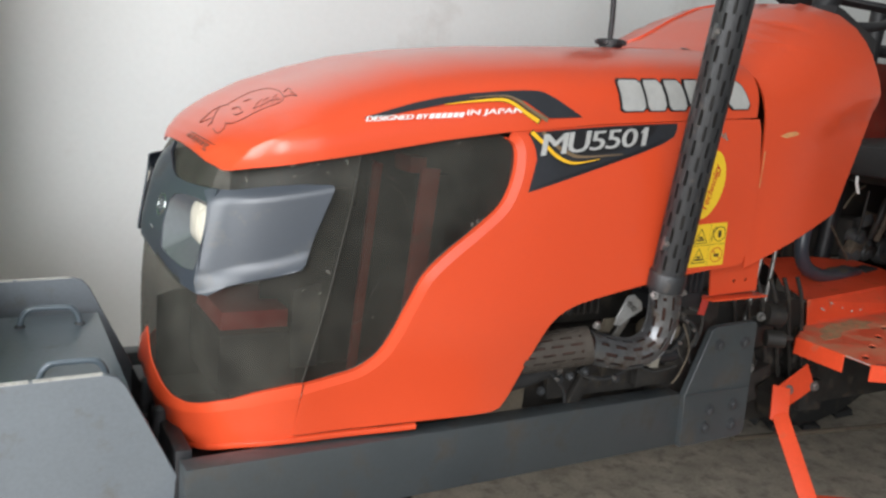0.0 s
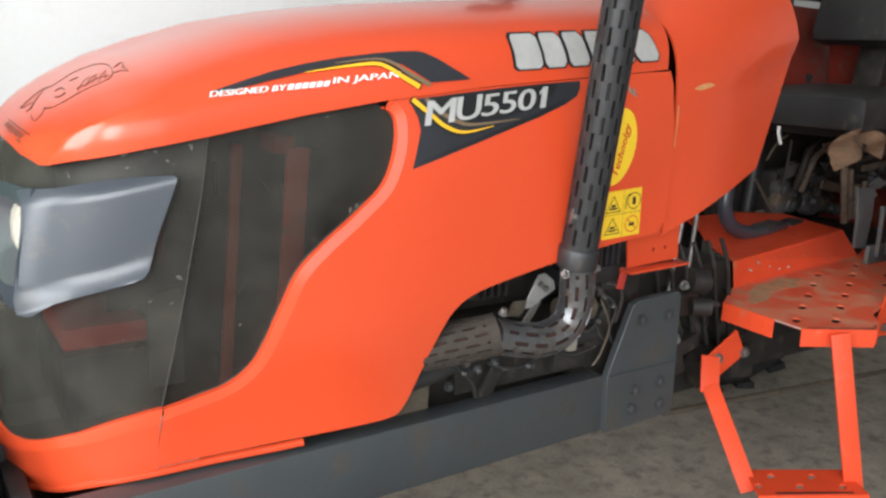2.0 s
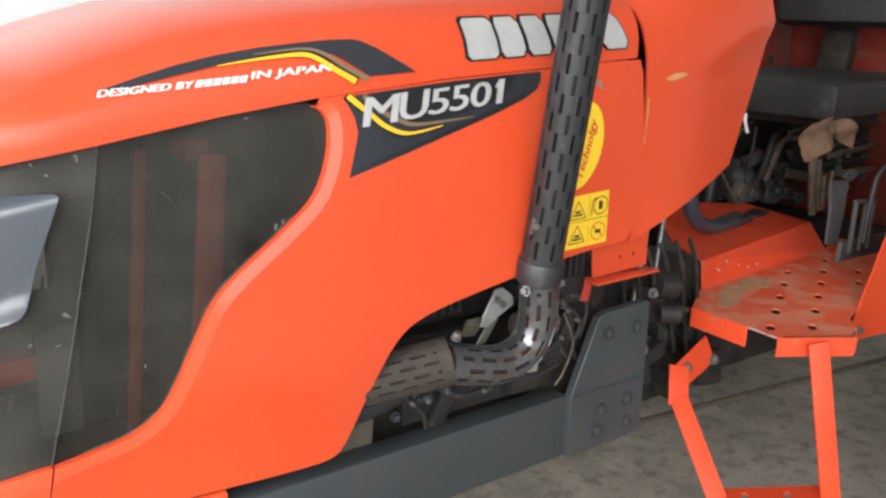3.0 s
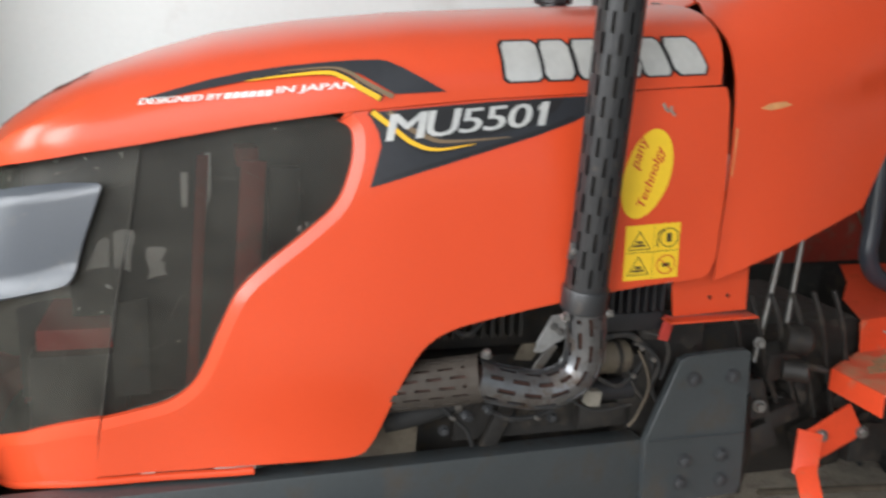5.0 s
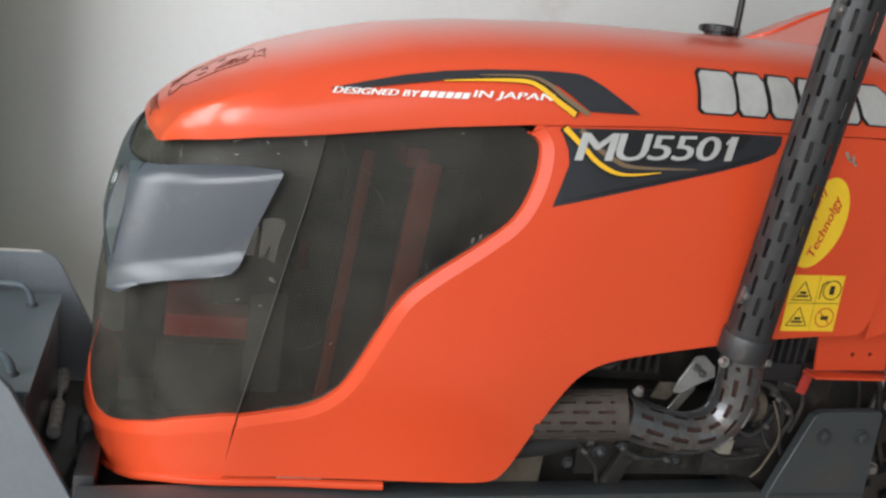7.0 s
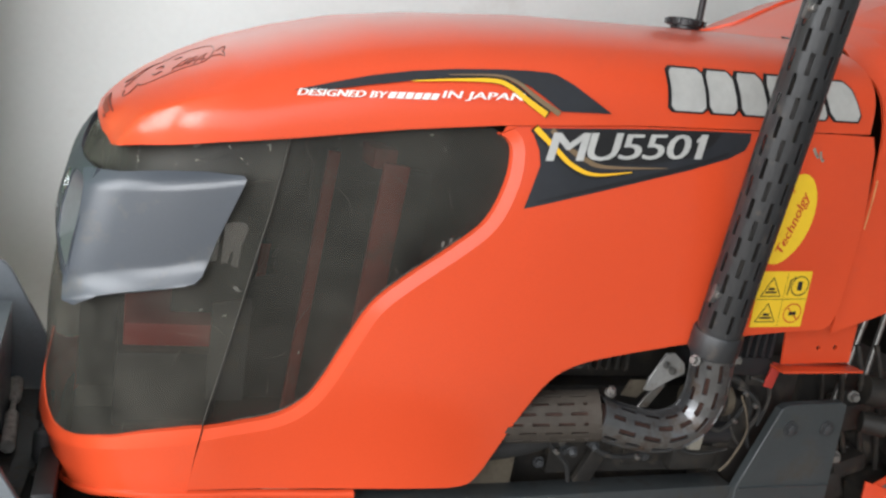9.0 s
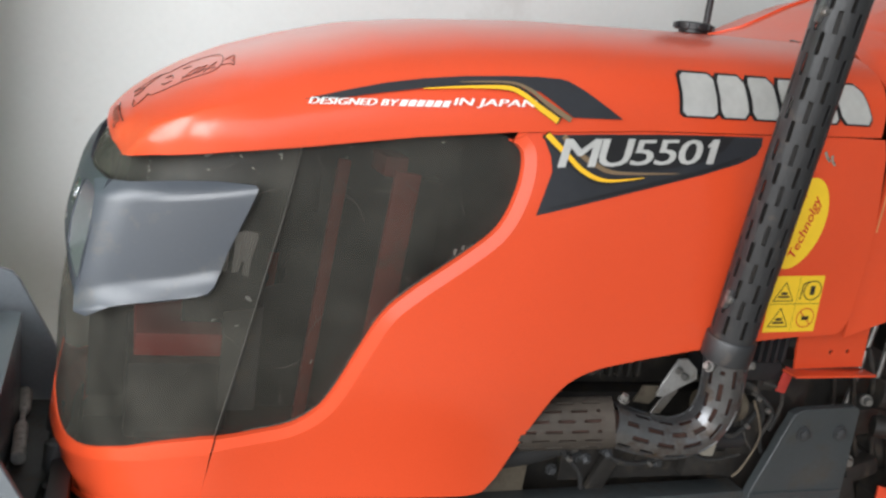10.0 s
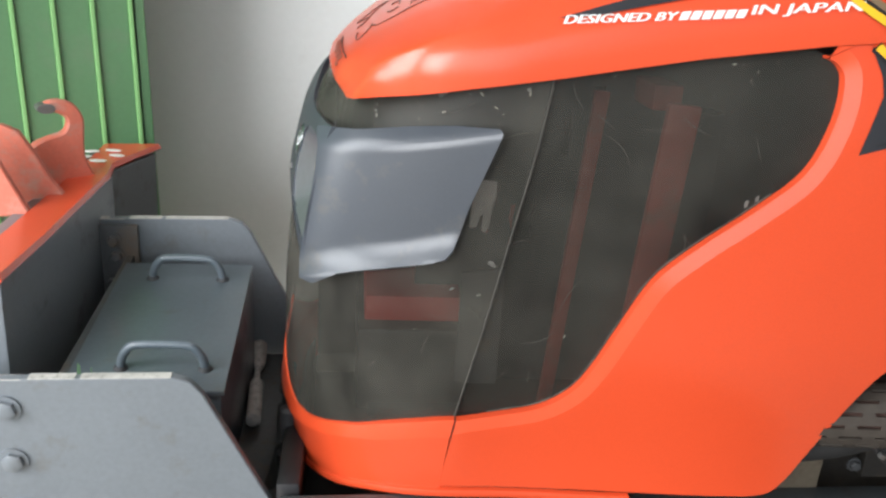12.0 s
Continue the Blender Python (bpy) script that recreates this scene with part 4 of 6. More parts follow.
for pts, r in (([(1.38, 1.33, 0.86), (1.40, 1.32, 0.80), (1.385, 1.325, 0.74), (1.37, 1.33, 0.715)], 0.0022),
               ([(1.36, 1.33, 0.83), (1.375, 1.325, 0.79), (1.40, 1.33, 0.765)], 0.003),
               ([(1.25, 1.33, 0.775), (1.30, 1.32, 0.755), (1.37, 1.325, 0.76)], 0.003),
               ([(1.30, 1.34, 0.88), (1.36, 1.33, 0.89), (1.41, 1.34, 0.84), (1.42, 1.35, 0.78)], 0.006),
               ([(1.02, 1.36, 0.93), (1.06, 1.35, 0.90), (1.12, 1.37, 0.94), (1.20, 1.38, 0.96)], 0.005),
               ([(1.37, 1.33, 0.875), (1.395, 1.318, 0.862), (1.418, 1.322, 0.832), (1.41, 1.33, 0.79), (1.43, 1.34, 0.755)], 0.004),
               ([(1.385, 1.325, 0.895), (1.42, 1.32, 0.885), (1.44, 1.33, 0.85), (1.432, 1.335, 0.80)], 0.0035),
               ([(1.30, 1.325, 0.815), (1.335, 1.318, 0.80), (1.365, 1.322, 0.815), (1.39, 1.33, 0.84)], 0.0045),
               ([(1.09, 1.33, 0.775), (1.13, 1.322, 0.755), (1.185, 1.325, 0.752), (1.24, 1.33, 0.77)], 0.005),
               ([(1.00, 1.33, 0.80), (1.03, 1.325, 0.765), (1.06, 1.33, 0.735), (1.075, 1.34, 0.70)], 0.004)):
    part("cable", tube(spline(pts, 6), r, 8), OILY_TAN if r == 0.0022 else RUBBER, block)
for x, y, z, sx, sz in ((1.39, 1.37, 0.80, 0.07, 0.10), (1.41, 1.36, 0.90, 0.06, 0.05), (1.33, 1.38, 0.73, 0.10, 0.05), (1.24, 1.40, 0.75, 0.10, 0.08)):
    part("casting", box((sx, 0.06, sz), (x, y, z), (0, random.uniform(-8, 8), 0), 0.012), GRIME, block)

# orange bracket under the cowl
brk = part("cowl_bracket", xz_plate([(1.425, 0.985), (1.44, 1.02), (1.56, 1.034), (1.576, 1.026), (1.580, 0.932), (1.432, 0.926)], 1.312, 0.004, [circle(1.503, 0.958, 0.0045, 10), circle(1.540, 0.960, 0.0045, 10)]), ORANGE, tractor, "orange sheet bracket with two holes")
part("bracket_ledge", box((0.175, 0.035, 0.004), (1.50, 1.300, 0.924), (0, -1, 0), 0.001), ORANGE, brk)
part("bracket_tab", box((0.020, 0.004, 0.046), (1.424, 1.318, 0.903), (0, 14, 0), 0.001), RED_STRAP, brk)

# cap, mirror stalk, vent on the hood
cap_z = lerp_table(TOP_Z, 1.30)
cap = part("filler_cap", lathe([(0, 0.026), (0.004, 0.026), (0.005, 0.033), (0.015, 0.034), (0.018, 0.030), (0.020, 0.0)], (1.280, 1.58, cap_z - 0.001), (-0.015, 0, 1), 30), BLACK, tractor, "black screw filler cap on the hood")
for k in range(10):
    a = 2 * math.pi * k / 10
    part("grip", box((0.006, 0.008, 0.010), (1.280 + 0.034 * math.cos(a), 1.58 + 0.034 * math.sin(a), cap_z + 0.0100), (0, 0, math.degrees(a)), 0.0015), BLACK, cap)
stalk = part("mirror_stalk", tube(spline([(1.494, 1.85, 1.38), (1.493, 1.85, 1.50), (1.488, 1.85, 1.62), (1.47, 1.87, 1.85)], 6), 0.0075, 12), BLACK, tractor, "black mirror stalk")
part("stalk_base", lathe([(0, 0.024), (0.006, 0.024), (0.012, 0.012)], (1.494, 1.85, 1.41), (0, 0, 1), 18), BLACK, stalk)
part("mirror_head", box((0.03, 0.16, 0.20), (1.50, 1.90, 1.73), (0, 12, 15), 0.012), BLACK, stalk, "black mirror housing")
part("hood_vent", lathe([(0, 0.012), (0.004, 0.011), (0.0045, 0.007)], (1.480, 1.545, 1.474), (0, -0.15, 1), 18), BLACK, tractor, "small black hood plug")
# ---------------------------------------------------------------- decals on the hood


def decal(name, outline, mat, parent, lift=0.0012, label="", cell=0.03):
    return part(name, draped(outline, lambda x, z: skin_y(x, z) - lift, 0.0, cell), mat, parent, label)


def stripe(points, widths, steps=6):
    """An outline along a bent line, of changing width."""
    pts = spline(points, steps)
    left, right = [], []
    n = len(pts) - 1
    for i, p in enumerate(pts):
        t = (pts[min(i + 1, n)] - pts[max(i - 1, 0)]).normalized()
        w = lerp_table(widths, i / n) / 2
        left.append((p.x - t.y * w, p.y + t.x * w))
        right.append((p.x + t.y * w, p.y - t.x * w))
    return left + right[::-1]


side_l = [o for o in tractor.children if o.name.startswith("hood_side")][0]
UP = [(0.5424, 1.2880), (0.5979, 1.3061), (0.6460, 1.3206), (0.6952, 1.3321), (0.7535, 1.3425), (0.8106, 1.3498), (0.8555, 1.3541), (0.8860, 1.3554), (0.8981, 1.3538), (0.9221, 1.3445), (0.9864, 1.3120), (0.9356, 1.3082), (0.9081, 1.3063), (0.8769, 1.3233), (0.8548, 1.3347), (0.8326, 1.3379), (0.7735, 1.3332), (0.7020, 1.3213), (0.6406, 1.3074), (0.5792, 1.2924)]
decal("decal_swoosh", UP, DECAL, hood_top, 0.0030, "anthracite swoosh decal")
decal("decal_edge", stripe([(0.6918, 1.3198), (0.7531, 1.3297), (0.8071, 1.3355), (0.8323, 1.3302), (0.8564, 1.3163), (0.8887, 1.3004)], [(0, 0.001), (0.4, 0.0095), (1, 0.0135)]), DECAL_EDGE, hood_top, 0.0036)
decal("decal_stripe", stripe([(0.6938, 1.3194), (0.7530, 1.3287), (0.8070, 1.3345), (0.8303, 1.3292), (0.8544, 1.3153), (0.8856, 1.2994)], [(0, 0.001), (0.4, 0.0055), (1, 0.0085)]), YELLOW, hood_top, 0.0042, "yellow stripe decal")
decal("decal_stripe", stripe([(0.7430, 1.3338), (0.8103, 1.3416), (0.8406, 1.3358), (0.8667, 1.3208), (0.9050, 1.3023)], [(0, 0.001), (0.5, 0.005), (1, 0.008)]), BRONZE, hood_top, 0.0042, "bronze stripe decal")
LOW = [(0.8693, 1.2781), (0.9558, 1.2873), (1.0571, 1.2974), (1.1583, 1.3055), (1.2351, 1.3106), (1.2348, 1.2979), (1.2266, 1.2838), (1.1981, 1.2687), (1.1332, 1.2463), (1.0359, 1.2173), (0.9547, 1.1929), (0.8712, 1.1679), (0.8775, 1.1912), (0.8881, 1.2297), (0.8843, 1.2501)]
decal("decal_panel", LOW, DECAL, side_l, 0.0012, "anthracite arrow decal")
decal("decal_plate", [(0.9100, 1.2814), (1.0571, 1.2964), (1.1836, 1.3063), (1.1681, 1.2861), (1.1275, 1.2630), (1.0565, 1.2471), (0.9907, 1.2413), (0.9604, 1.2466)], DECAL_EDGE, side_l, 0.0017)
decal("decal_edge", stripe([(0.8724, 1.2796), (0.9046, 1.2560), (0.9349, 1.2335), (0.9733, 1.2227), (1.0361, 1.2335)], [(0, 0.013), (0.6, 0.011), (1, 0.001)]), DECAL_EDGE, side_l, 0.0019)
decal("decal_stripe", stripe([(0.8754, 1.2796), (0.9067, 1.2560), (0.9359, 1.2350), (0.9733, 1.2252), (1.0341, 1.2341)], [(0, 0.0085), (0.6, 0.0065), (1, 0.001)]), YELLOW, side_l, 0.0025, "yellow stripe decal")
decal("decal_stripe", stripe([(0.8998, 1.2800), (0.9301, 1.2569), (0.9573, 1.2441), (0.9907, 1.2373), (1.0919, 1.2449)], [(0, 0.008), (0.6, 0.007), (1, 0.001)]), BRONZE, side_l, 0.0025, "bronze stripe decal")
decal("decal_edge", stripe([(0.8886, 1.1790), (0.9650, 1.2019), (1.0562, 1.2284), (1.1374, 1.2533), (1.1983, 1.2768)], [(0, 0.001), (0.6, 0.006), (1, 0.003)]), DECAL_EDGE, side_l, 0.0019)


def on_skin(bl, br, tl, tr, lift):
    def place(u, v):
        x = (bl[0] * (1 - u) + br[0] * u) * (1 - v) + (tl[0] * (1 - u) + tr[0] * u) * v
        z = (bl[1] * (1 - u) + br[1] * u) * (1 - v) + (tl[1] * (1 - u) + tr[1] * u) * v
        return Vector((x, skin_y(x, z) - lift, z))
    return place


def words(text, bl, br, tl, tr, mat, parent, lift=0.003, spacing=1.0, bold=0.012):
    return part("lettering", lettering(text, on_skin(bl, br, tl, tr, lift), bold, 0.0, spacing), mat, parent, smooth=False)


def along(a, b, h, u0, u1, lean=0.004):
    """A letter box on the line a to b, from u0 to u1 of it, h high."""
    p0 = (a[0] + (b[0] - a[0]) * u0, a[1] + (b[1] - a[1]) * u0)
    p1 = (a[0] + (b[0] - a[0]) * u1, a[1] + (b[1] - a[1]) * u1)
    return p0, p1, (p0[0] + lean, p0[1] + h), (p1[0] + lean, p1[1] + h)


for ch, u0, u1 in (("M", 0.0, 0.208), ("U", 0.228, 0.412), ("5", 0.432, 0.562), ("5", 0.582, 0.708), ("0", 0.726, 0.872), ("1", 0.928, 0.972)):
    big = 0.003 if ch in "MU" else 0.0
    words(ch, *along((0.894, 1.2380 - big * 0.4), (1.1545, 1.2645 - big * 0.4), 0.0365 + big, u0, u1, 0.009), SILVER, side_l, 0.0034, 1.0, 0.07 if ch != "1" else 0.1)
flag = along((0.894, 1.2380), (1.1545, 1.2645), 0.0365, 0.898, 0.945, 0.009)
decal("lettering", [(flag[2][0], flag[2][1] - 0.0125), (flag[2][0] + 0.0015, flag[2][1] - 0.0065), (flag[3][0] - 0.0005, flag[3][1]), (flag[3][0] - 0.0025, flag[3][1] - 0.0085)], SILVER, side_l, 0.0034)
DA, DB = (0.5469, 1.2829), (0.8461, 1.3107)
words("DESIGNED BY", *along(DA, DB, 0.0085, 0.0, 0.372), WHITE, hood_top, 0.0036)
words("IN JAPAN", *along(DA, DB, 0.0125, 0.625, 1.0), WHITE, hood_top, 0.0036)
for k in range(6):
    u = 0.385 + 0.038 * k
    p0, p1, p2, p3 = along(DA, DB, 0.0085, u, u + 0.031)
    decal("letter_block", [p0, p1, p3, p2], WHITE, hood_top, 0.0036)

# nameplate: six plain silver blocks with a dark rim
KB, KT = (1.079, 1.3275), (1.073, 1.3885)
KBR, KTR = (1.4400, 1.3505), (1.4090, 1.4085)


def name_point(u, v):
    x = (KB[0] * (1 - u) + KBR[0] * u) * (1 - v) + (KT[0] * (1 - u) + KTR[0] * u) * v
    z = (KB[1] * (1 - u) + KBR[1] * u) * (1 - v) + (KT[1] * (1 - u) + KTR[1] * u) * v
    return (x, z)


for u0, u1, cut in ((0.0, 0.185, 0.0), (0.185, 0.34, 0.12), (0.345, 0.495, 0.1), (0.50, 0.67, 0.3), (0.66, 0.81, 0.0), (0.815, 1.0, 0.22)):
    for grow, mat, lift, nm in ((0.012, DECAL_EDGE, 0.0016, "block_rim"), (-0.004, SILVER, 0.004, "silver_block")):
        a, b = u0 + 0.006 - grow * 0.8, u1 - 0.006 + grow * 0.8
        lo, hi = -grow * 3, 1 + grow * 3
        c = (b - a) * 0.12 + cut * 0.02
        d = 0.10 + cut * 0.4
        outline = [name_point(a + c, lo), name_point(b - c, lo), name_point(b, lo + d), name_point(b, hi - d), name_point(b - c, hi), name_point(a + c, hi), name_point(a, hi - d), name_point(a, lo + d)]
        decal(nm, outline, mat, hood_top, lift, "silver nameplate block" if mat is SILVER else "", 0.02)

# stickers on the rear of the side panel
OV, OT = (1.3295, 1.1872), radians(71)
oval = decal("oval_sticker", circle(*OV, 0.076, 36, 0.54, OT), STICKER, side_l, 0.0014, "yellow oval sticker with red script")


def script(text, off, u0, u1, h):
    d, n = (math.cos(OT), math.sin(OT)), (-math.sin(OT), math.cos(OT))
    p = [(OV[0] + d[0] * u - n[0] * v, OV[1] + d[1] * u - n[1] * v) for u, v in ((u0, off), (u1, off), (u0 + 0.004, off - h), (u1 + 0.004, off - h))]
    return part("script", lettering(text, on_skin(*p, 0.0022), 0.008), REDINK, oval, smooth=False)


script("Technolgy", 0.019, -0.058, 0.046, 0.020)
script("pany", -0.014, 0.000, 0.050, 0.017)
WQ = ((1.2980, 1.0087), (1.3991, 1.0134), (1.2969, 1.1018), (1.3971, 1.1075))


def warn(u, v):
    bl, br, tl, tr = WQ
    return ((bl[0] * (1 - u) + br[0] * u) * (1 - v) + (tl[0] * (1 - u) + tr[0] * u) * v, (bl[1] * (1 - u) + br[1] * u) * (1 - v) + (tl[1] * (1 - u) + tr[1] * u) * v)


label_w = decal("warning_sticker", [warn(0, 0), warn(1, 0), warn(1, 1), warn(0, 1)], STICKER, side_l, 0.0014, "yellow warning sticker with four black pictograms")


def ink(points, width, closed=False, mat=INK):
    pts = [warn(*p) for p in points]
    if closed:
        pts.append(pts[0])
    for a, b in zip(pts, pts[1:]):
        dx, dz = b[0] - a[0], b[1] - a[1]
        ln = math.hypot(dx, dz) or 1
        nx, nz = -dz / ln * width / 2, dx / ln * width / 2
        decal("pictogram", [(a[0] + nx, a[1] + nz), (b[0] + nx, b[1] + nz), (b[0] - nx, b[1] - nz), (a[0] - nx, a[1] - nz)], mat, label_w, 0.0022)


for v in (0.56, 0.10):
    ink([(0.07, v), (0.45, v), (0.26, v + 0.33)], 0.0016, True)
    ink([(0.15, v + 0.07), (0.37, v + 0.07)], 0.0035)
    ink([(0.20, v + 0.13), (0.32, v + 0.13)], 0.0045)
ink([(0.02, 0.505), (0.98, 0.505)], 0.0009)
ink([(0.52, 0.02), (0.52, 0.98)], 0.0006)
for cu, cv, mat in ((0.77, 0.25, REDINK), (0.80, 0.74, INK)):
    ring = [(cu + 0.17 * math.cos(a), cv + 0.17 * math.sin(a)) for a in (2 * math.pi * k / 14 for k in range(14))]
    ink(ring, 0.0018, True, mat)
ink([(0.65, 0.36), (0.89, 0.13)], 0.0018, False, REDINK)
ink([(0.70, 0.24), (0.84, 0.25)], 0.006)
ink([(0.80, 0.66), (0.80, 0.82)], 0.009)
ink([(0.585, 0.58), (0.60, 0.84), (0.70, 0.90)], 0.0022)
for outline in ([(1.3547, 1.2992), (1.3598, 1.3022), (1.3637, 1.2951), (1.3706, 1.2879), (1.3665, 1.2849), (1.3605, 1.2900)], [(1.3688, 1.2951), (1.3739, 1.2981), (1.3747, 1.2900), (1.3806, 1.2828), (1.3764, 1.2798), (1.3715, 1.2859)]):
    decal("paint_chip", outline, COBWEB, side_l, 0.0012, "pale scraped paint chip")
for x, z in ((1.3655, 1.290), (1.3765, 1.286)):
    decal("chip_core", circle(x, z, 0.0016, 8), INK, side_l, 0.0018)

# line drawing and caption bars on the nose


def hood_point(x, y, lift=0.0):
    """The point of the upper hood above x, y, lifted off the paint."""
    def height(a, b):
        zt, ze = lerp_table(TOP_Z, a), lerp_table(EDGE_Z, a)
        r = min(0.999, abs(YC - b) / max(hood_width(a, ze) * nose_round(a, 0.3065, 0.235, 2.9) + 0.004, 1e-3))
        return ze + (zt - ze) * (1 - r ** 3) ** (1 / 3)
    z = height(x, y)
    n = Vector(((height(x - 0.002, y) - height(x + 0.002, y)) / 0.004, (height(x, y - 0.002) - height(x, y + 0.002)) / 0.004, 1)).normalized()
    return Vector((x, y, z)) + n * lift


def pen(points, width=0.0018, steps=4, lift=0.0004):
    path = [hood_point(p.x, p.y, lift) for p in spline(points, steps)]
    return part("drawn_line", tube(path, min(width, 0.0034) * 0.30, 6), PEN_INK, hood_top)


pen([(0.389, 1.591), (0.410, 1.592), (0.432, 1.591), (0.451, 1.565), (0.458, 1.519), (0.456, 1.471), (0.450, 1.436)])
pen([(0.450, 1.436), (0.441, 1.418), (0.423, 1.421), (0.406, 1.429), (0.388, 1.435), (0.367, 1.446), (0.359, 1.473)])
pen([(0.389, 1.591), (0.380, 1.612), (0.366, 1.612), (0.353, 1.604), (0.342, 1.597), (0.348, 1.578), (0.356, 1.565), (0.352, 1.541), (0.342, 1.535)], 0.0026)
pen([(0.381, 1.606), (0.363, 1.571), (0.347, 1.529)], 0.0022)
pen([(0.360, 1.478), (0.353, 1.459), (0.343, 1.456), (0.341, 1.474), (0.343, 1.496)], 0.0024)
pen([(0.359, 1.473), (0.365, 1.449)], 0.0030)
pen([(0.384, 1.530), (0.393, 1.526), (0.392, 1.501)], 0.0045)
pen([(0.378, 1.492), (0.381, 1.476), (0.390, 1.476)], 0.0060)
pen([(0.408, 1.538), (0.418, 1.525)], 0.0042)
for strip in ([(0.403, 1.462), (0.414, 1.448), (0.428, 1.451), (0.438, 1.442), (0.444, 1.430)], [(0.402, 1.448), (0.414, 1.473), (0.427, 1.486)], [(0.412, 1.442), (0.426, 1.471), (0.436, 1.475)], [(0.421, 1.438), (0.432, 1.464)], [(0.428, 1.429), (0.440, 1.461), (0.448, 1.469)], [(0.437, 1.427), (0.444, 1.455)], [(0.379, 1.436), (0.398, 1.434), (0.415, 1.424)]):
    pen(strip, 0.0017)
pen([(0.459, 1.463), (0.471, 1.474), (0.469, 1.450), (0.465, 1.442), (0.467, 1.427), (0.465, 1.407), (0.462, 1.424), (0.451, 1.435)], 0.0022, 2)
# a ruled line and a row of illegible marks under the drawing, on the front of the nose
RULE = spline([(0.3242, 1.5867, 1.2280), (0.3242, 1.5250, 1.2262), (0.3264, 1.4738, 1.2236), (0.3307, 1.4344, 1.2198)], 8)
FOOT = spline([(0.3160, 1.5930, 1.2192), (0.3159, 1.5311, 1.2172), (0.3180, 1.4831, 1.2143), (0.3210, 1.4489, 1.2085)], 8)


def caption_point(u, v, lift):
    k = min(len(RULE) - 1.001, u * (len(RULE) - 1))
    i, f = int(k), k - int(k)
    return RULE[i].lerp(RULE[i + 1], f).lerp(FOOT[i].lerp(FOOT[i + 1], f), v) + Vector((-0.68, -0.25, 0.68)) * lift


part("drawn_line", tube([caption_point(k / 20, 0.0, 0.0012) for k in range(21)], 0.0009, 6), PEN_INK, hood_top, "ruled marker line")
for k, (u0, u1, v0, v1) in enumerate(((0.02, 0.13, 0.30, 0.95), (0.16, 0.27, 0.25, 1.00), (0.31, 0.43, 0.30, 0.85), (0.33, 0.45, 0.95, 1.10), (0.47, 0.58, 0.30, 1.00), (0.62, 0.72, 0.28, 1.05), (0.76, 0.86, 0.30, 0.90), (0.80, 0.97, 1.00, 1.25))):
    mark = grid([[caption_point(u0 + (u1 - u0) * a / 4, v0 + (v1 - v0) * b / 2, 0.0016) for a in range(5)] for b in range(3)], 0.0006)
    part("marker_bar", mark, FADED_INK, hood_top)

# ---------------------------------------------------------------- front weight tray and crossbeam
TRAY_LEAN = Matrix.Translation((0, 1.333, 0.855)) @ Matrix.Rotation(radians(5), 4, "X") @ Matrix.Translation((0, -1.333, -0.855))
built = set(bpy.data.objects)
FRONT = [(-0.150, 0.56), (-0.150, 0.837), (-0.140, 0.845), (-0.045, 0.851), (0.140, 0.856), (0.160, 0.850), (0.174, 0.833), (0.268, 0.640), (0.270, 0.56)]
tray = part("tray_bed", box((0.36, 0.46, 0.014), (0.07, 1.57, 0.60), (0, 0, 0), 0.002), OILY_GREY, tractor, "slate grey front weight tray")
for y in (1.333, 1.814):
    plate = part("end_plate", xz_plate(FRONT, y, 0.012, bevel=0.0015), GREY, tray, "slate grey end plate with a cut corner")
    for z in (0.812, 0.738, 0.664):
        if y < 1.5:
            part("bolt", bolt((-0.050, y, z), (0, -1, 0), 0.013, 0.010), GREY, plate)
for y in (1.339, 1.820):
    for x0, x1 in ((-0.07, -0.03), (-0.022, 0.03), (0.036, 0.138)):
        part("worn_edge", box((x1 - x0, 0.0115, 0.0012), ((x0 + x1) / 2, y, lerp_table([(-0.075, 0.842), (-0.045, 0.851), (0.140, 0.856)], (x0 + x1) / 2) + 0.0004), (0, -1.5, 0), 0.0), WORN_EDGE, tray, "chipped pale upper edge")
part("weight_box", box((0.180, 0.355, 0.19), (0.094, 1.575, 0.698), (0, 0, 0), 0.003), LID_GREY, tray, "slate grey weight box")
lid = part("tray_lid", box((0.200, 0.368, 0.007), (0.086, 1.574, 0.796), (0, 0, 1), 0.002), LID_GREY, tray, "scratched slate grey lid with two handles")
for y, x0, x1 in ((1.702, 0.036, 0.143), (1.442, 0.051, 0.158)):
    p = spline([(x0, y, 0.797), (x0 + 0.003, y, 0.816), (x0 + 0.014, y, 0.832), (x0 + 0.03, y, 0.836), (x1 - 0.03, y, 0.836), (x1 - 0.014, y, 0.832), (x1 - 0.003, y, 0.816), (x1, y, 0.797)], 5)
    h = part("handle", tube(p, 0.0058, 12), LID_GREY, lid, "bent round-bar handle")
    for x in (x0, x1):
        part("weld", lathe([(0, 0.010), (0.003, 0.0085), (0.005, 0.006)], (x, y, 0.7992), (0, 0, 1), 12), BOLT, h)
back_plate = part("cross_plate", box((0.012, 0.46, 0.18), (-0.022, 1.575, 0.70), (0, 0, 0), 0.002), GREY_RUST, tray, "rust-stained grey cross plate")
for y, z in ((1.65, 0.745), (1.47, 0.75)):
    part("bolt", bolt((-0.016, y, z), (1, 0, 0), 0.014, 0.014), GREY, back_plate)
stain = part("bolt_plate", box((0.064, 0.010, 0.25), (-0.040, 1.808, 0.718), (0, 0, 0), 0.002), GREY_RUST, tray, "rust-stained bolt plate")
for x, z in ((-0.047, 0.818), (-0.044, 0.790), (-0.053, 0.741)):
    part("bolt", bolt((x, 1.803, z), (0, -1, 0), 0.010, 0.012), GREY_RUST, stain)
for ob in set(bpy.data.objects) - built:
    ob.data.transform(TRAY_LEAN)
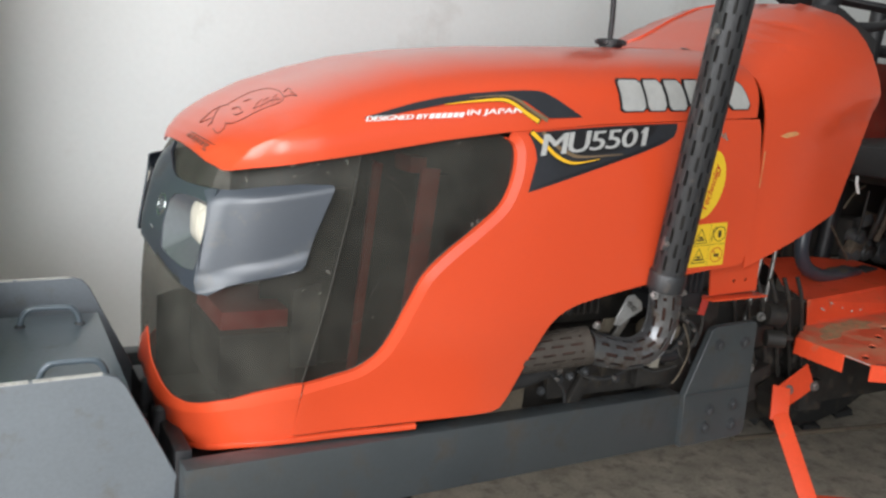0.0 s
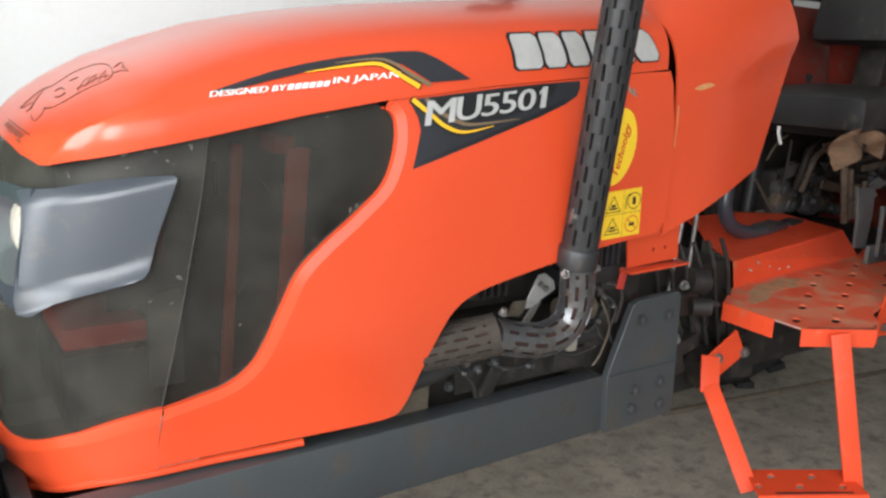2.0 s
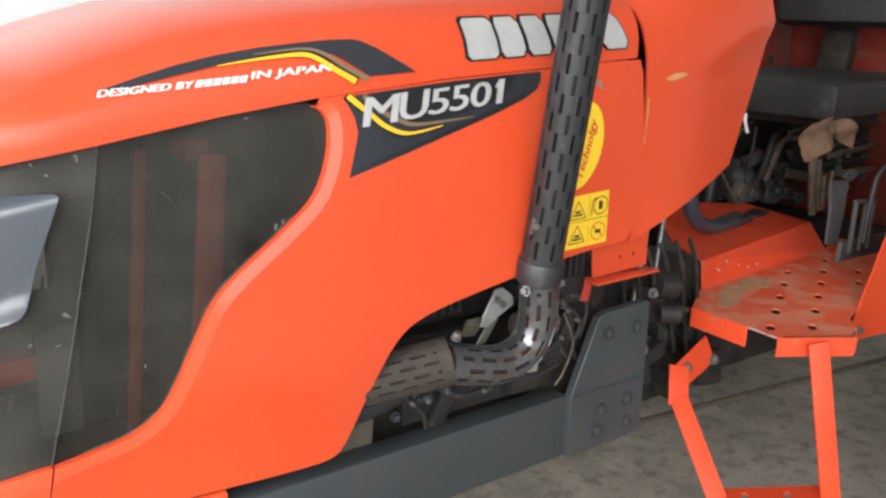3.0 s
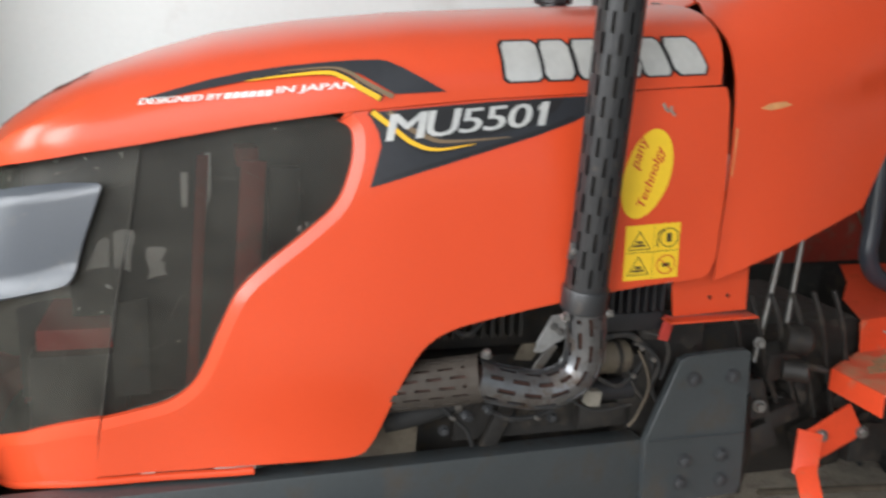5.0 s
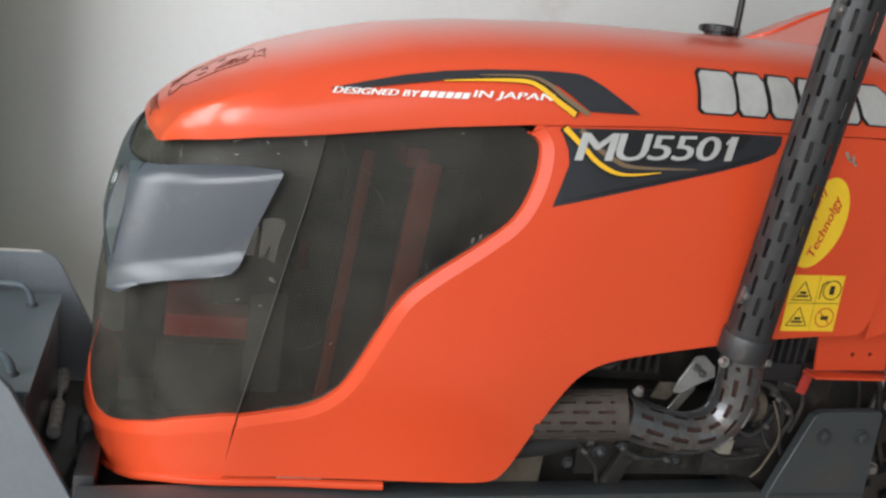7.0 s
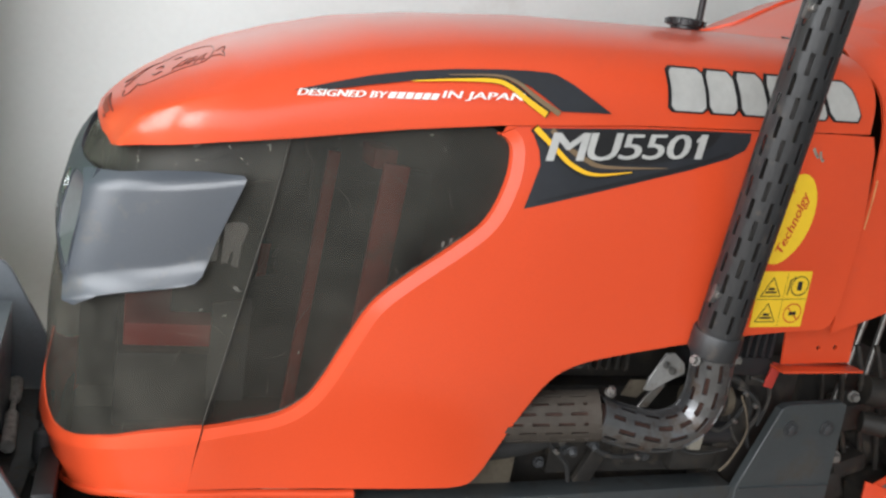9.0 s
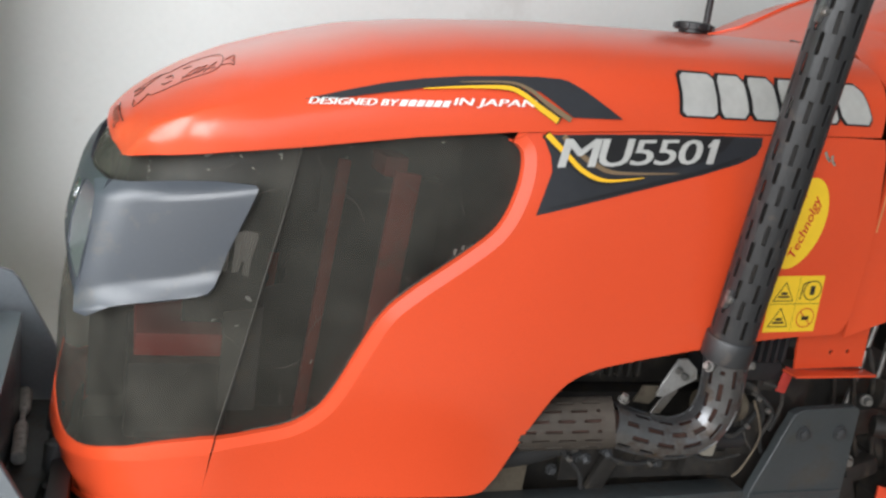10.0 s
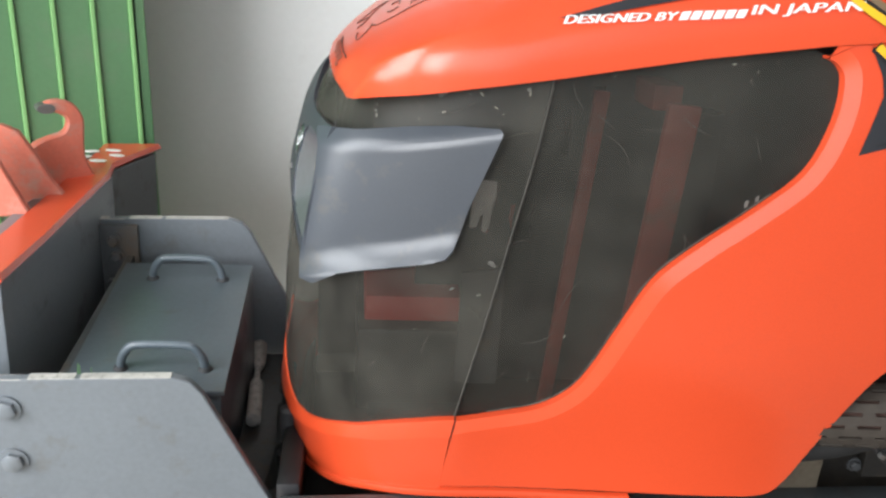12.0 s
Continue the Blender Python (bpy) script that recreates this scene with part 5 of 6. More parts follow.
for x, y, z in ((0.250, 1.60, 0.655), (0.256, 1.50, 0.635)):
    part("lift_cylinder", lathe([(-0.06, 0.008), (-0.055, 0.013), (0.015, 0.013), (0.02, 0.007), (0.035, 0.007), (0.04, 0.012), (0.085, 0.012), (0.09, 0.007)], (x, y, z), (0.05, 0, 1), 18), BOLT, tractor, "dusty grey hydraulic coupling")
part("hose", tube(spline([(0.235, 1.45, 0.60), (0.25, 1.52, 0.63), (0.245, 1.60, 0.60), (0.26, 1.70, 0.63)], 6), 0.012, 12), RUBBER, tractor)
part("cross_member", box((0.30, 0.50, 0.02), (0.36, 1.58, 0.60), (0, 0, 0), 0.004), BLACK, tractor, "black cross plate between the beams")
part("radiator_support", box((0.03, 0.46, 0.16), (0.272, 1.58, 0.62), (0, 0, 0), 0.006), BLACK, tractor)
weld = [(1.40 + 0.2 * k / 40, 1.3065 + random.uniform(-0.0006, 0.0006), 0.6915 + random.uniform(-0.001, 0.001)) for k in range(41)]
part("weld_seam", tube(weld, 0.0026, 6), SHADED_GREY, tractor)

for k, (x, y, lean) in enumerate(((0.006, 1.415, 0.2), (0.012, 1.42, -0.3), (0.015, 1.425, 0.5))):
    part("grass_blade", tube([(x, y, 0.70), (x + 0.004 * lean, y, 0.77), (x + 0.012 * lean, y, 0.832 - 0.006 * k)], [0.0022, 0.0018, 0.0006], 6), GREEN_LIGHT, tray, "small green grass blade")
coupling = part("hose_coupling", lathe([(0.0, 0.004), (0.002, 0.0115), (0.112, 0.0115), (0.116, 0.007), (0.122, 0.0045), (0.165, 0.0045), (0.172, 0.010), (0.185, 0.0125), (0.255, 0.0125), (0.270, 0.008), (0.31, 0.006)], (0.202, 1.586, 0.650), (-0.065, 1.0, 0.025), 20), WORN_EDGE, tray, "pale hose coupling lying in the tray")
built = set(bpy.data.objects)
cross = part("front_crossbeam", box((0.084, 0.50, 0.26), (-0.111, 1.60, 0.785), (0, 0, 0), 0.004), GREY, tractor, "slate grey front crossbeam with an orange top")
part("beam_end", extruded([(-0.150, 1.852), (-0.074, 1.852), (-0.070, 1.885), (-0.034, 2.020), (-0.150, 2.020)], 0.262, pose(0, 0, 0.655), bevel=0.002), SHADED_GREY, cross, "slate grey flared beam end, darkened for shade")
top_bm = bmesh.new()
prof = [(-0.165, 0.872), (-0.150, 0.905), (-0.128, 0.926), (-0.034, 0.930), (-0.030, 0.922), (-0.036, 0.917), (-0.148, 0.90)]
ends = []
for y in (1.348, 1.38, 1.50, 1.82, 1.885, 1.95, 2.026):
    dz = lerp_table([(1.0, -0.03), (1.12, 0.0), (1.5, -0.006), (1.88, -0.002), (2.03, 0.004)], y)
    inset = lerp_table([(1.82, -0.036), (1.885, -0.045), (1.95, -0.024), (2.026, 0.006)], y)
    ends.append([top_bm.verts.new((x + inset * (x > -0.1), y, z + dz)) for x, z in prof])
for a, b in zip(ends, ends[1:]):
    for k in range(len(prof)):
        top_bm.faces.new((a[k], a[(k + 1) % len(prof)], b[(k + 1) % len(prof)], b[k]))
top_bm.faces.new(ends[0][::-1])
top_bm.faces.new(ends[-1])
cap_o = part("beam_cover", top_bm, ORANGE, cross, "orange beam cover with white marks", False)
for x, y, a in ((-0.134, 1.957, 10), (-0.098, 1.970, -15), (-0.136, 1.914, 25), (-0.104, 1.889, 0), (-0.083, 1.933, -20)):
    mark = extruded(circle(0, 0, 0.015, 12, 0.6, radians(a)), 0.0008, pose(x, y, 0.9300 + 0.0008))
    part("white_mark", mark, WHITE, cap_o)
HOOK = spline([(0.00, 0.0), (-0.03, 0.055), (-0.026, 0.085), (0.0, 0.098), (0.024, 0.106), (0.030, 0.125), (0.014, 0.138), (-0.004, 0.139), (-0.006, 0.150), (0.012, 0.158), (0.040, 0.152), (0.056, 0.125), (0.054, 0.085), (0.058, 0.05), (0.085, 0.0)], 3)
hook = extruded([(p.x, p.y) for p in HOOK], 0.022, Matrix(((0.86, 0, 0.5, -0.157), (0.5, 0, -0.86, 1.80), (0, 1, 0, 0.895), (0, 0, 0, 1))), bevel=0.003)
part("tow_hook", hook, SHEEN_ORANGE, cross, "orange tow hook paled by painted sky sheen")
part("hook_tip", extruded(circle(0, 0, 0.014, 12, 0.6), 0.024, Matrix(((0.86, 0, 0.5, -0.158), (0.5, 0, -0.86, 1.801), (0, 1, 0, 1.040), (0, 0, 0, 1)))), STEEL, cross, "bare steel hook tip")
GUS = [(-0.215, 0.99), (-0.19, 1.03), (-0.165, 1.02), (-0.140, 0.982), (-0.122, 0.945), (-0.098, 0.915), (-0.15, 0.908), (-0.215, 0.906)]
part("hook_gusset", xz_plate(GUS, 1.70, 0.014, bevel=0.002), SHEEN_ORANGE, cross, "orange hook gusset paled by painted sky sheen")
part("hook_gusset", xz_plate([(x - 0.03, z + 0.02 * (z > 0.92)) for x, z in GUS], 1.62, 0.014, bevel=0.002), SHEEN_ORANGE, cross)

for ob in set(bpy.data.objects) - built:
    ob.data.transform(Matrix.Translation((0, 0.055, 0.025)))

# ---------------------------------------------------------------- wheels and axles
axle = part("front_axle", box((0.10, 1.10, 0.09), (0.80, YC, 0.36), (0, 0, 0), 0.015), GRIME, tractor, "dark front axle beam")


def wheel(name, x, y, r, width, lugs):
    tyre = bmesh.new()
    prof = [(-0.5, 0.58), (-0.5, 0.78), (-0.44, 0.93), (-0.3, 0.985), (0, 1.0), (0.3, 0.985), (0.44, 0.93), (0.5, 0.78), (0.5, 0.58), (0.35, 0.54), (-0.35, 0.54)]
    rings = []
    n = 48
    for k in range(n):
        a = 2 * math.pi * k / n
        rings.append([tyre.verts.new((x + r * q * math.sin(a), y + width * p, r + r * q * math.cos(a))) for p, q in prof])
    for k in range(n):
        a, b = rings[k], rings[(k + 1) % n]
        for i in range(len(prof)):
            tyre.faces.new((a[i], a[(i + 1) % len(prof)], b[(i + 1) % len(prof)], b[i]))
    w = part(name, lathe([(-width * 0.2, r * 0.10), (-width * 0.2, r * 0.5), (0, r * 0.48), (width * 0.3, r * 0.54), (width * 0.34, r * 0.50), (width * 0.2, r * 0.1)], (x, y, r), (0, 1, 0), 32), ORANGE_WORN, tractor, "orange steel wheel")
    t = part("tyre", tyre, RUBBER, w, "black ribbed rubber tyre")
    for k in range(lugs):
        a = 2 * math.pi * k / lugs
        for s in (-1, 1):
            part("lug", box((0.04 * r / 0.35, width * 0.5, 0.03), (x + r * 0.985 * math.sin(a + s * 0.06), y + s * width * 0.24, r + r * 0.985 * math.cos(a + s * 0.06)), (0, math.degrees(a), s * 28), 0.004), RUBBER, w)
    return w


wheel("front_wheel", 0.80, 1.02, 0.305, 0.17, 0)
wheel("front_wheel", 0.80, 2 * YC - 1.02, 0.305, 0.17, 0)
wheel("rear_wheel", 3.10, 0.92, 0.66, 0.30, 20)
wheel("rear_wheel", 3.10, 2 * YC - 0.92, 0.66, 0.30, 20)
part("rear_axle", tube([(3.10, 0.80, 0.66), (3.10, 1.3, 0.66), (3.10, 1.96, 0.66), (3.10, 2.46, 0.66)], [0.06, 0.12, 0.12, 0.06], 20), GRIME, tractor, "dark rear axle")

# ---------------------------------------------------------------- driver's platform and steps
DECK_Z, STEP_Z = 0.835, 0.768
PLATE = [(1.868, 1.402), (1.862, 1.250), (1.858, 1.176), (2.010, 1.090), (2.070, 1.118), (2.120, 1.165), (2.212, 1.195), (2.60, 1.37), (2.85, 1.47), (2.85, 1.62), (2.675, 1.553), (2.001, 1.482), (1.93, 1.44)]
HOLES = [(1.987 + 0.1126 * k, 1.175 + 0.0602 * k) for k in range(6)] + [(1.903 + 0.1092 * k, 1.222 + 0.0595 * k) for k in range(5)] + [(2.525, 1.366), (2.42, 1.306)]
plate = part("step_plate", extruded(PLATE, 0.004, pose(0, 0, STEP_Z - 0.004), [circle(x, y, 0.021, 14, 0.5, radians(30)) for x, y in HOLES]), STEP_WORN, tractor, "scuffed orange step plate with punched holes", False)

mud = part("dry_mud", extruded([(2.038, 1.450), (2.093, 1.471), (2.153, 1.470), (2.200, 1.487), (2.245, 1.446), (2.206, 1.440), (2.172, 1.402), (2.114, 1.413), (2.050, 1.402), (1.998, 1.365), (1.920, 1.356), (1.940, 1.389), (1.968, 1.397), (1.987, 1.428)], 0.0006, pose(0, 0, STEP_Z + 0.0002)), DRY_MUD, plate, "tan dried mud on the step", False)


def lip(a, b, z0, z1, mat, parent, name="lip", thick=0.004):
    a, b = Vector(a), Vector(b)
    d = (b - a)
    m = Matrix.Translation((a.x, a.y, 0)) @ Matrix.Rotation(math.atan2(d.y, d.x), 4, "Z") @ pose(0, 0, 0, 90, 0, 0)
    return part(name, extruded([(0, z0), (d.length, z0), (d.length, z1), (0, z1)], thick, m, bevel=0.0008), mat, parent, smooth=False)


lip((1.868, 1.402), (1.862, 1.250), STEP_Z - 0.046, STEP_Z, ORANGE_WORN, plate)
lip((1.858, 1.176), (2.010, 1.090), STEP_Z - 0.042, STEP_Z, ORANGE_WORN, plate)
lip((2.010, 1.090), (2.040, 1.104), STEP_Z - 0.036, STEP_Z, ORANGE_WORN, plate)
part("bare_edge", tube([(1.861, 1.246, STEP_Z - 0.001), (1.857, 1.178, STEP_Z - 0.001)], 0.0015, 8), WORN_EDGE, plate, "bare pale cut edge")
part("edge_gap", tube([(1.872, 1.171, STEP_Z + 0.0006), (2.008, 1.094, STEP_Z + 0.0006), (2.036, 1.106, STEP_Z + 0.0006)], 0.0016, 6), INK, plate, "dark gap behind the front lip")
deck = part("platform", extruded([(2.010, 1.494), (2.685, 1.618), (2.750, 1.885), (2.62, 1.97), (2.36, 1.98), (2.236, 1.805), (2.10, 1.66)], 0.004, pose(0, 0, DECK_Z - 0.004)), ORANGE_WORN, tractor, "worn orange platform sheet", False)
for corners in (((2.001, 1.476, STEP_Z), (2.675, 1.550, STEP_Z), (2.685, 1.616, DECK_Z), (2.010, 1.494, DECK_Z)), ((2.675, 1.550, STEP_Z), (2.78, 1.85, STEP_Z), (2.750, 1.885, DECK_Z), (2.685, 1.616, DECK_Z))):
    bm = bmesh.new()
    bm.faces.new([bm.verts.new(p) for p in corners])
    part("riser", thicken(bm, 0.004), ORANGE_WORN, deck, "scratched orange riser", False)
for k in range(5):
    x = 2.06 + 0.05 * k + random.uniform(-0.025, 0.025)
    part("scratch", box((random.uniform(0.006, 0.026), 0.001, random.uniform(0.0015, 0.004)), (x, 1.485 + 0.1098 * (x - 2.005) - 0.0022, 0.790 + random.uniform(-0.008, 0.03)), (-15, random.uniform(-10, 25), 6.2), 0.0), WORN_EDGE, deck)
part("bulkhead", box((0.01, 0.58, 0.34), (1.86, 1.66, 1.33), (0, 0, 0), 0.003), BLACK, deck, "dark bulkhead behind the cowl")

# bracket and lower step
brk2 = part("step_bracket", xz_plate([(1.805, 0.638), (1.911, 0.693), (1.951, 0.627), (1.930, 0.612), (1.844, 0.573)], 1.384, 0.006, bevel=0.0012), ORANGE_WORN, tractor, "worn orange step bracket with two bolts", smooth=False)
for x in (1.845, 1.945):
    part("bolt", bolt((x, 1.384, 0.629), (-0.1, -1, 0), 0.0105, 0.012), STEEL, brk2, "zinc bolt")


def bar(a, b, width, thick, up=(0, 0, 1)):
    """A flat bar from a to b."""
    a, b = Vector(a), Vector(b)
    z = (b - a).normalized()
    x = Vector(up).cross(z).normalized()
    y = z.cross(x)
    m = Matrix((x, y, z)).transposed().to_4x4()
    m.translation = (a + b) / 2
    bm = box((width, thick, (b - a).length), bevel=0.0012)
    bmesh.ops.transform(bm, matrix=m, verts=bm.verts)
    return bm


step = part("lower_step", extruded([(1.770, 1.212), (1.975, 1.097), (1.920, 0.998), (1.695, 1.120)], 0.004, pose(0, 0, 0.421), [circle(x, y, 0.014, 12, 0.55, radians(25)) for x, y in ((1.795, 1.162), (1.878, 1.113), (1.730, 1.147), (1.812, 1.098), (1.899, 1.047))]), ORANGE_WORN, tractor, "orange hanging lower step with punched holes", False)
lip((1.695, 1.120), (1.920, 0.998), 0.394, 0.425, ORANGE_WORN, step)
part("slot", box((0.18, 0.006, 0.0012), (1.815, 1.062, 0.4255), (0, 0, -28.5), 0.0), INK, step)
part("step_strut", bar((1.818, 1.384, 0.640), (1.788, 1.352, 0.560), 0.050, 0.006, (0.44, 0.9, 0.2)), ORANGE_WORN, step)
part("step_strut", bar((1.792, 1.356, 0.578), (1.735, 1.170, 0.398), 0.042, 0.006, (0.5, 0.86, 0.0)), ORANGE_WORN, step)
part("step_strut", bar((1.917, 1.118, 0.764), (1.948, 1.048, 0.398), 0.044, 0.006, (0.48, 0.87, 0.0)), ORANGE_WORN, step)

# rods, linkages and housings between beam and steps
gear = part("clutch_housing", box((0.46, 0.36, 0.36), (1.80, YC + 0.06, 0.66), (0, 0, 0), 0.03), GRIME, tractor, "oily black clutch housing")
part("transmission", box((0.95, 0.28, 0.24), (2.55, YC + 0.04, 0.61), (0, 0, 0), 0.03), GRIME, tractor, "oily black transmission case")
for a, b, r, m in (((1.756, 1.45, 1.06), (1.714, 1.45, 0.775), 0.006, STEEL), ((1.800, 1.45, 1.09), (1.782, 1.45, 0.85), 0.0055, STEEL)):
    part("link_rod", tube([a, b], r, 12), m, gear, "thin steel link rod")
part("lever_arm", tube(spline([(1.78, 1.445, 0.80), (1.80, 1.43, 0.775), (1.86, 1.41, 0.76)], 6), 0.008, 10), GRIME, gear)
part("knuckle", lathe([(0, 0.012), (0.004, 0.03), (0.05, 0.03), (0.06, 0.018)], (1.76, 1.43, 0.83), (0.9, -0.3, -0.1), 20), GRIME, gear)
part("knuckle", lathe([(0, 0.01), (0.004, 0.022), (0.05, 0.022), (0.054, 0.012)], (1.74, 1.40, 0.775), (0.8, -0.5, 0), 18), GRIME, gear)
part("strut_arm", tube([(1.665, 1.42, 0.72), (1.67, 1.41, 0.60), (1.655, 1.40, 0.52)], [0.022, 0.024, 0.018], 14), GRIME, gear, "rusty strut arm")
part("bolt", bolt((1.70, 1.40, 0.70), (-0.3, -1, 0), 0.010, 0.015), STEEL, gear)
part("bolt", bolt((1.63, 1.33, 0.86), (-0.3, -1, 0), 0.008, 0.015), STEEL, gear)
for k in range(14):
    x, z = random.uniform(1.62, 2.02), random.uniform(0.56, 0.80)
    part("casting", box((random.uniform(0.05, 0.11), 0.06, random.uniform(0.04, 0.10)), (x, 1.47 + random.uniform(-0.03, 0.02), z), (random.uniform(-15, 15), random.uniform(-25, 25), random.uniform(-15, 15)), 0.012), GRIME, gear)
for k in range(6):
    x = 1.63 + 0.05 * k
    part("hydraulic_pipe", tube(spline([(x, 1.44, 0.92), (x + 0.02, 1.43, 0.86), (x + 0.05, 1.44, 0.78), (x + 0.10, 1.45, 0.70 - 0.02 * k)], 5), 0.0055, 8), GRIME, gear)
part("knuckle", lathe([(0, 0.010), (0.003, 0.016), (0.02, 0.018), (0.024, 0.026), (0.05, 0.026), (0.06, 0.015)], (1.78, 1.45, 0.66), (0.7, 0.7, 0.1), 16), GRIME, gear)
part("draft_rod", tube([(1.80, 1.50, 0.447), (2.55, 1.50, 0.391), (3.1, 1.50, 0.35)], 0.008, 10), TAN, gear, "dusty draft rod")

# clutch pedal
built = set(bpy.data.objects)
pedal = part("clutch_pedal", tube(spline([(2.09, 1.59, 1.20), (2.094, 1.59, 1.02), (2.096, 1.59, 0.955), (2.135, 1.592, 0.902), (2.222, 1.60, 0.872), (2.30, 1.61, 0.868)], 6), 0.020, 16), BEZEL, tractor, "dark grey bent clutch pedal")
part("pedal_pad", box((0.15, 0.065, 0.018), (2.36, 1.635, 0.868), (0, -2, 10), 0.005), BEZEL, pedal, "worn pedal pad")
part("pad_plate", box((0.045, 0.05, 0.004), (2.33, 1.628, 0.879), (0, -2, 10), 0.001), TAN, pedal)
part("pedal_pad", box((0.09, 0.05, 0.014), (2.52, 1.665, 0.862), (0, -2, 12), 0.005), RUBBER, pedal)
part("cable", tube(spline([(2.10, 1.72, 1.12), (2.16, 1.68, 1.00), (2.22, 1.66, 0.86)], 6), 0.004, 8), TAN, tractor)
part("cable", tube(spline([(2.35, 1.70, 1.16), (2.28, 1.68, 1.12), (2.20, 1.66, 1.02)], 6), 0.004, 8), TAN, tractor)

# seat with a dry leaf caught below
seat = thing("driver_seat", "black vinyl tractor seat on a steel bracket", "seat", (0, 0, 0))
seat.parent = tractor
cush = bmesh.new()
add_box(cush, (0.47, 0.46, 0.095), (2.615, 1.628, 1.228), (0, -3, 0), 0.022)
for v in cush.verts:
    if v.co.z > 1.25:
        v.co.z += 0.012 * math.cos((v.co.y - 1.628) / 0.23 * math.pi / 2)
part("cushion", cush, VINYL, seat, "black vinyl seat cushion")
backr = bmesh.new()
add_box(backr, (0.09, 0.48, 0.42), (2.88, 1.64, 1.622), (0, 12, 0), 0.04)
part("backrest", backr, VINYL, seat, "black vinyl backrest")
part("seat_post", box((0.05, 0.10, 0.20), (2.95, 1.72, 1.36), (0, 10, 0), 0.01), GRIME, seat)
part("seat_bracket", box((0.30, 0.30, 0.06), (2.70, 1.66, 1.165), (0, 0, 0), 0.008), GRIME, seat)
part("seat_stand", box((0.16, 0.20, 0.20), (2.98, 1.72, 1.04), (0, 0, 0), 0.02), GRIME, seat)
LEAF_LINE = [(2.303, 1.182), (2.34, 1.186), (2.383, 1.182), (2.42, 1.18), (2.458, 1.174), (2.474, 1.157), (2.49, 1.14), (2.496, 1.123), (2.483, 1.096), (2.466, 1.108), (2.443, 1.12), (2.428, 1.137), (2.41, 1.142), (2.398, 1.130), (2.385, 1.126), (2.365, 1.108), (2.345, 1.104), (2.319, 1.092), (2.303, 1.08), (2.291, 1.07), (2.280, 1.076), (2.275, 1.092), (2.279, 1.105), (2.275, 1.118), (2.266, 1.134), (2.264, 1.15), (2.278, 1.167)]
part("dry_leaf", draped(LEAF_LINE, lambda x, z: 1.400 + 0.018 * math.sin(38 * x + 9 * z) + 0.010 * math.sin(70 * z - 31 * x), 0.0015, 0.018), LEAF, None, "withered brown leaf hanging below the tractor seat", False, "leaf")

# levers, valves and pipes under the seat
valve = part("control_valve", box((0.34, 0.10, 0.14), (2.80, 1.86, 0.93), (0, 0, 0), 0.02), GRIME, tractor, "dusty black hydraulic control valve")
# Dark sheet added to hide the red fender, standing for black clutter.
part("seat_base_panel", box((0.75, 0.012, 0.36), (2.82, 1.93, 1.02), (0, 0, 0), 0.003), GRIME, tractor, "dark sheet added behind the hydraulic valve for black clutter")
for x, z, r in ((2.654, 0.936, 0.034), (2.712, 0.884, 0.034), (2.819, 0.888, 0.048), (2.925, 0.863, 0.03), (2.975, 0.845, 0.022), (2.625, 0.885, 0.032)):
    part("drum", lathe([(0, r * 0.3), (0.003, r * 0.55), (0.010, r * 0.6), (0.012, r * 0.88), (0.020, r), (0.05, r), (0.056, r * 0.8)], (x, 1.775, z), (random.uniform(-0.1, 0.4), 1, random.uniform(-0.2, 0.2)), 18), OILY_GREY, valve)
for k in range(16):
    part("casting", box((random.uniform(0.02, 0.06), 0.04, random.uniform(0.02, 0.05)), (random.uniform(2.62, 3.05), random.uniform(1.79, 1.84), random.uniform(0.86, 1.02)), (random.uniform(-20, 20), random.uniform(-30, 30), random.uniform(-20, 20)), 0.008), random.choice((GRIME, OILY_GREY, OILY_TAN)), valve)
for k in range(9):
    part("fitting", lathe([(0, 0.008), (0.003, 0.013), (0.02, 0.013), (0.023, 0.008), (0.045, 0.008)], (random.uniform(2.66, 3.0), 1.76, random.uniform(0.87, 1.0)), (random.uniform(-1, 1), -0.5, random.uniform(-0.6, 0.6)), 6), random.choice((OILY_TAN, BOLT, GRIME)), valve)
for pts, r, m in (([(2.71, 1.72, 1.114), (2.651, 1.72, 1.075), (2.632, 1.72, 1.019), (2.635, 1.74, 0.95)], 0.012, GRIME),
                  ([(2.738, 1.72, 1.074), (2.691, 1.72, 1.054), (2.672, 1.72, 1.016), (2.668, 1.74, 0.94)], 0.011, OILY_TAN),
                  ([(2.66, 1.73, 0.99), (2.72, 1.71, 0.955), (2.79, 1.72, 0.94), (2.86, 1.74, 0.90)], 0.007, GRIME),
                  ([(2.435, 1.75, 0.992), (2.49, 1.75, 0.935), (2.55, 1.75, 0.874)], 0.004, TAN),
                  ([(2.48, 1.75, 1.05), (2.52, 1.75, 1.10), (2.57, 1.75, 1.126)], 0.004, TAN),
                  ([(2.58, 1.74, 1.11), (2.575, 1.74, 1.04), (2.58, 1.75, 0.96)], 0.005, GRIME),
                  ([(2.98, 1.60, 1.10), (2.90, 1.58, 1.065), (2.83, 1.58, 1.07), (2.76, 1.62, 1.05)], 0.008, GRIME)):
    part("pipe", tube(spline(pts, 6), r, 10), m, valve)
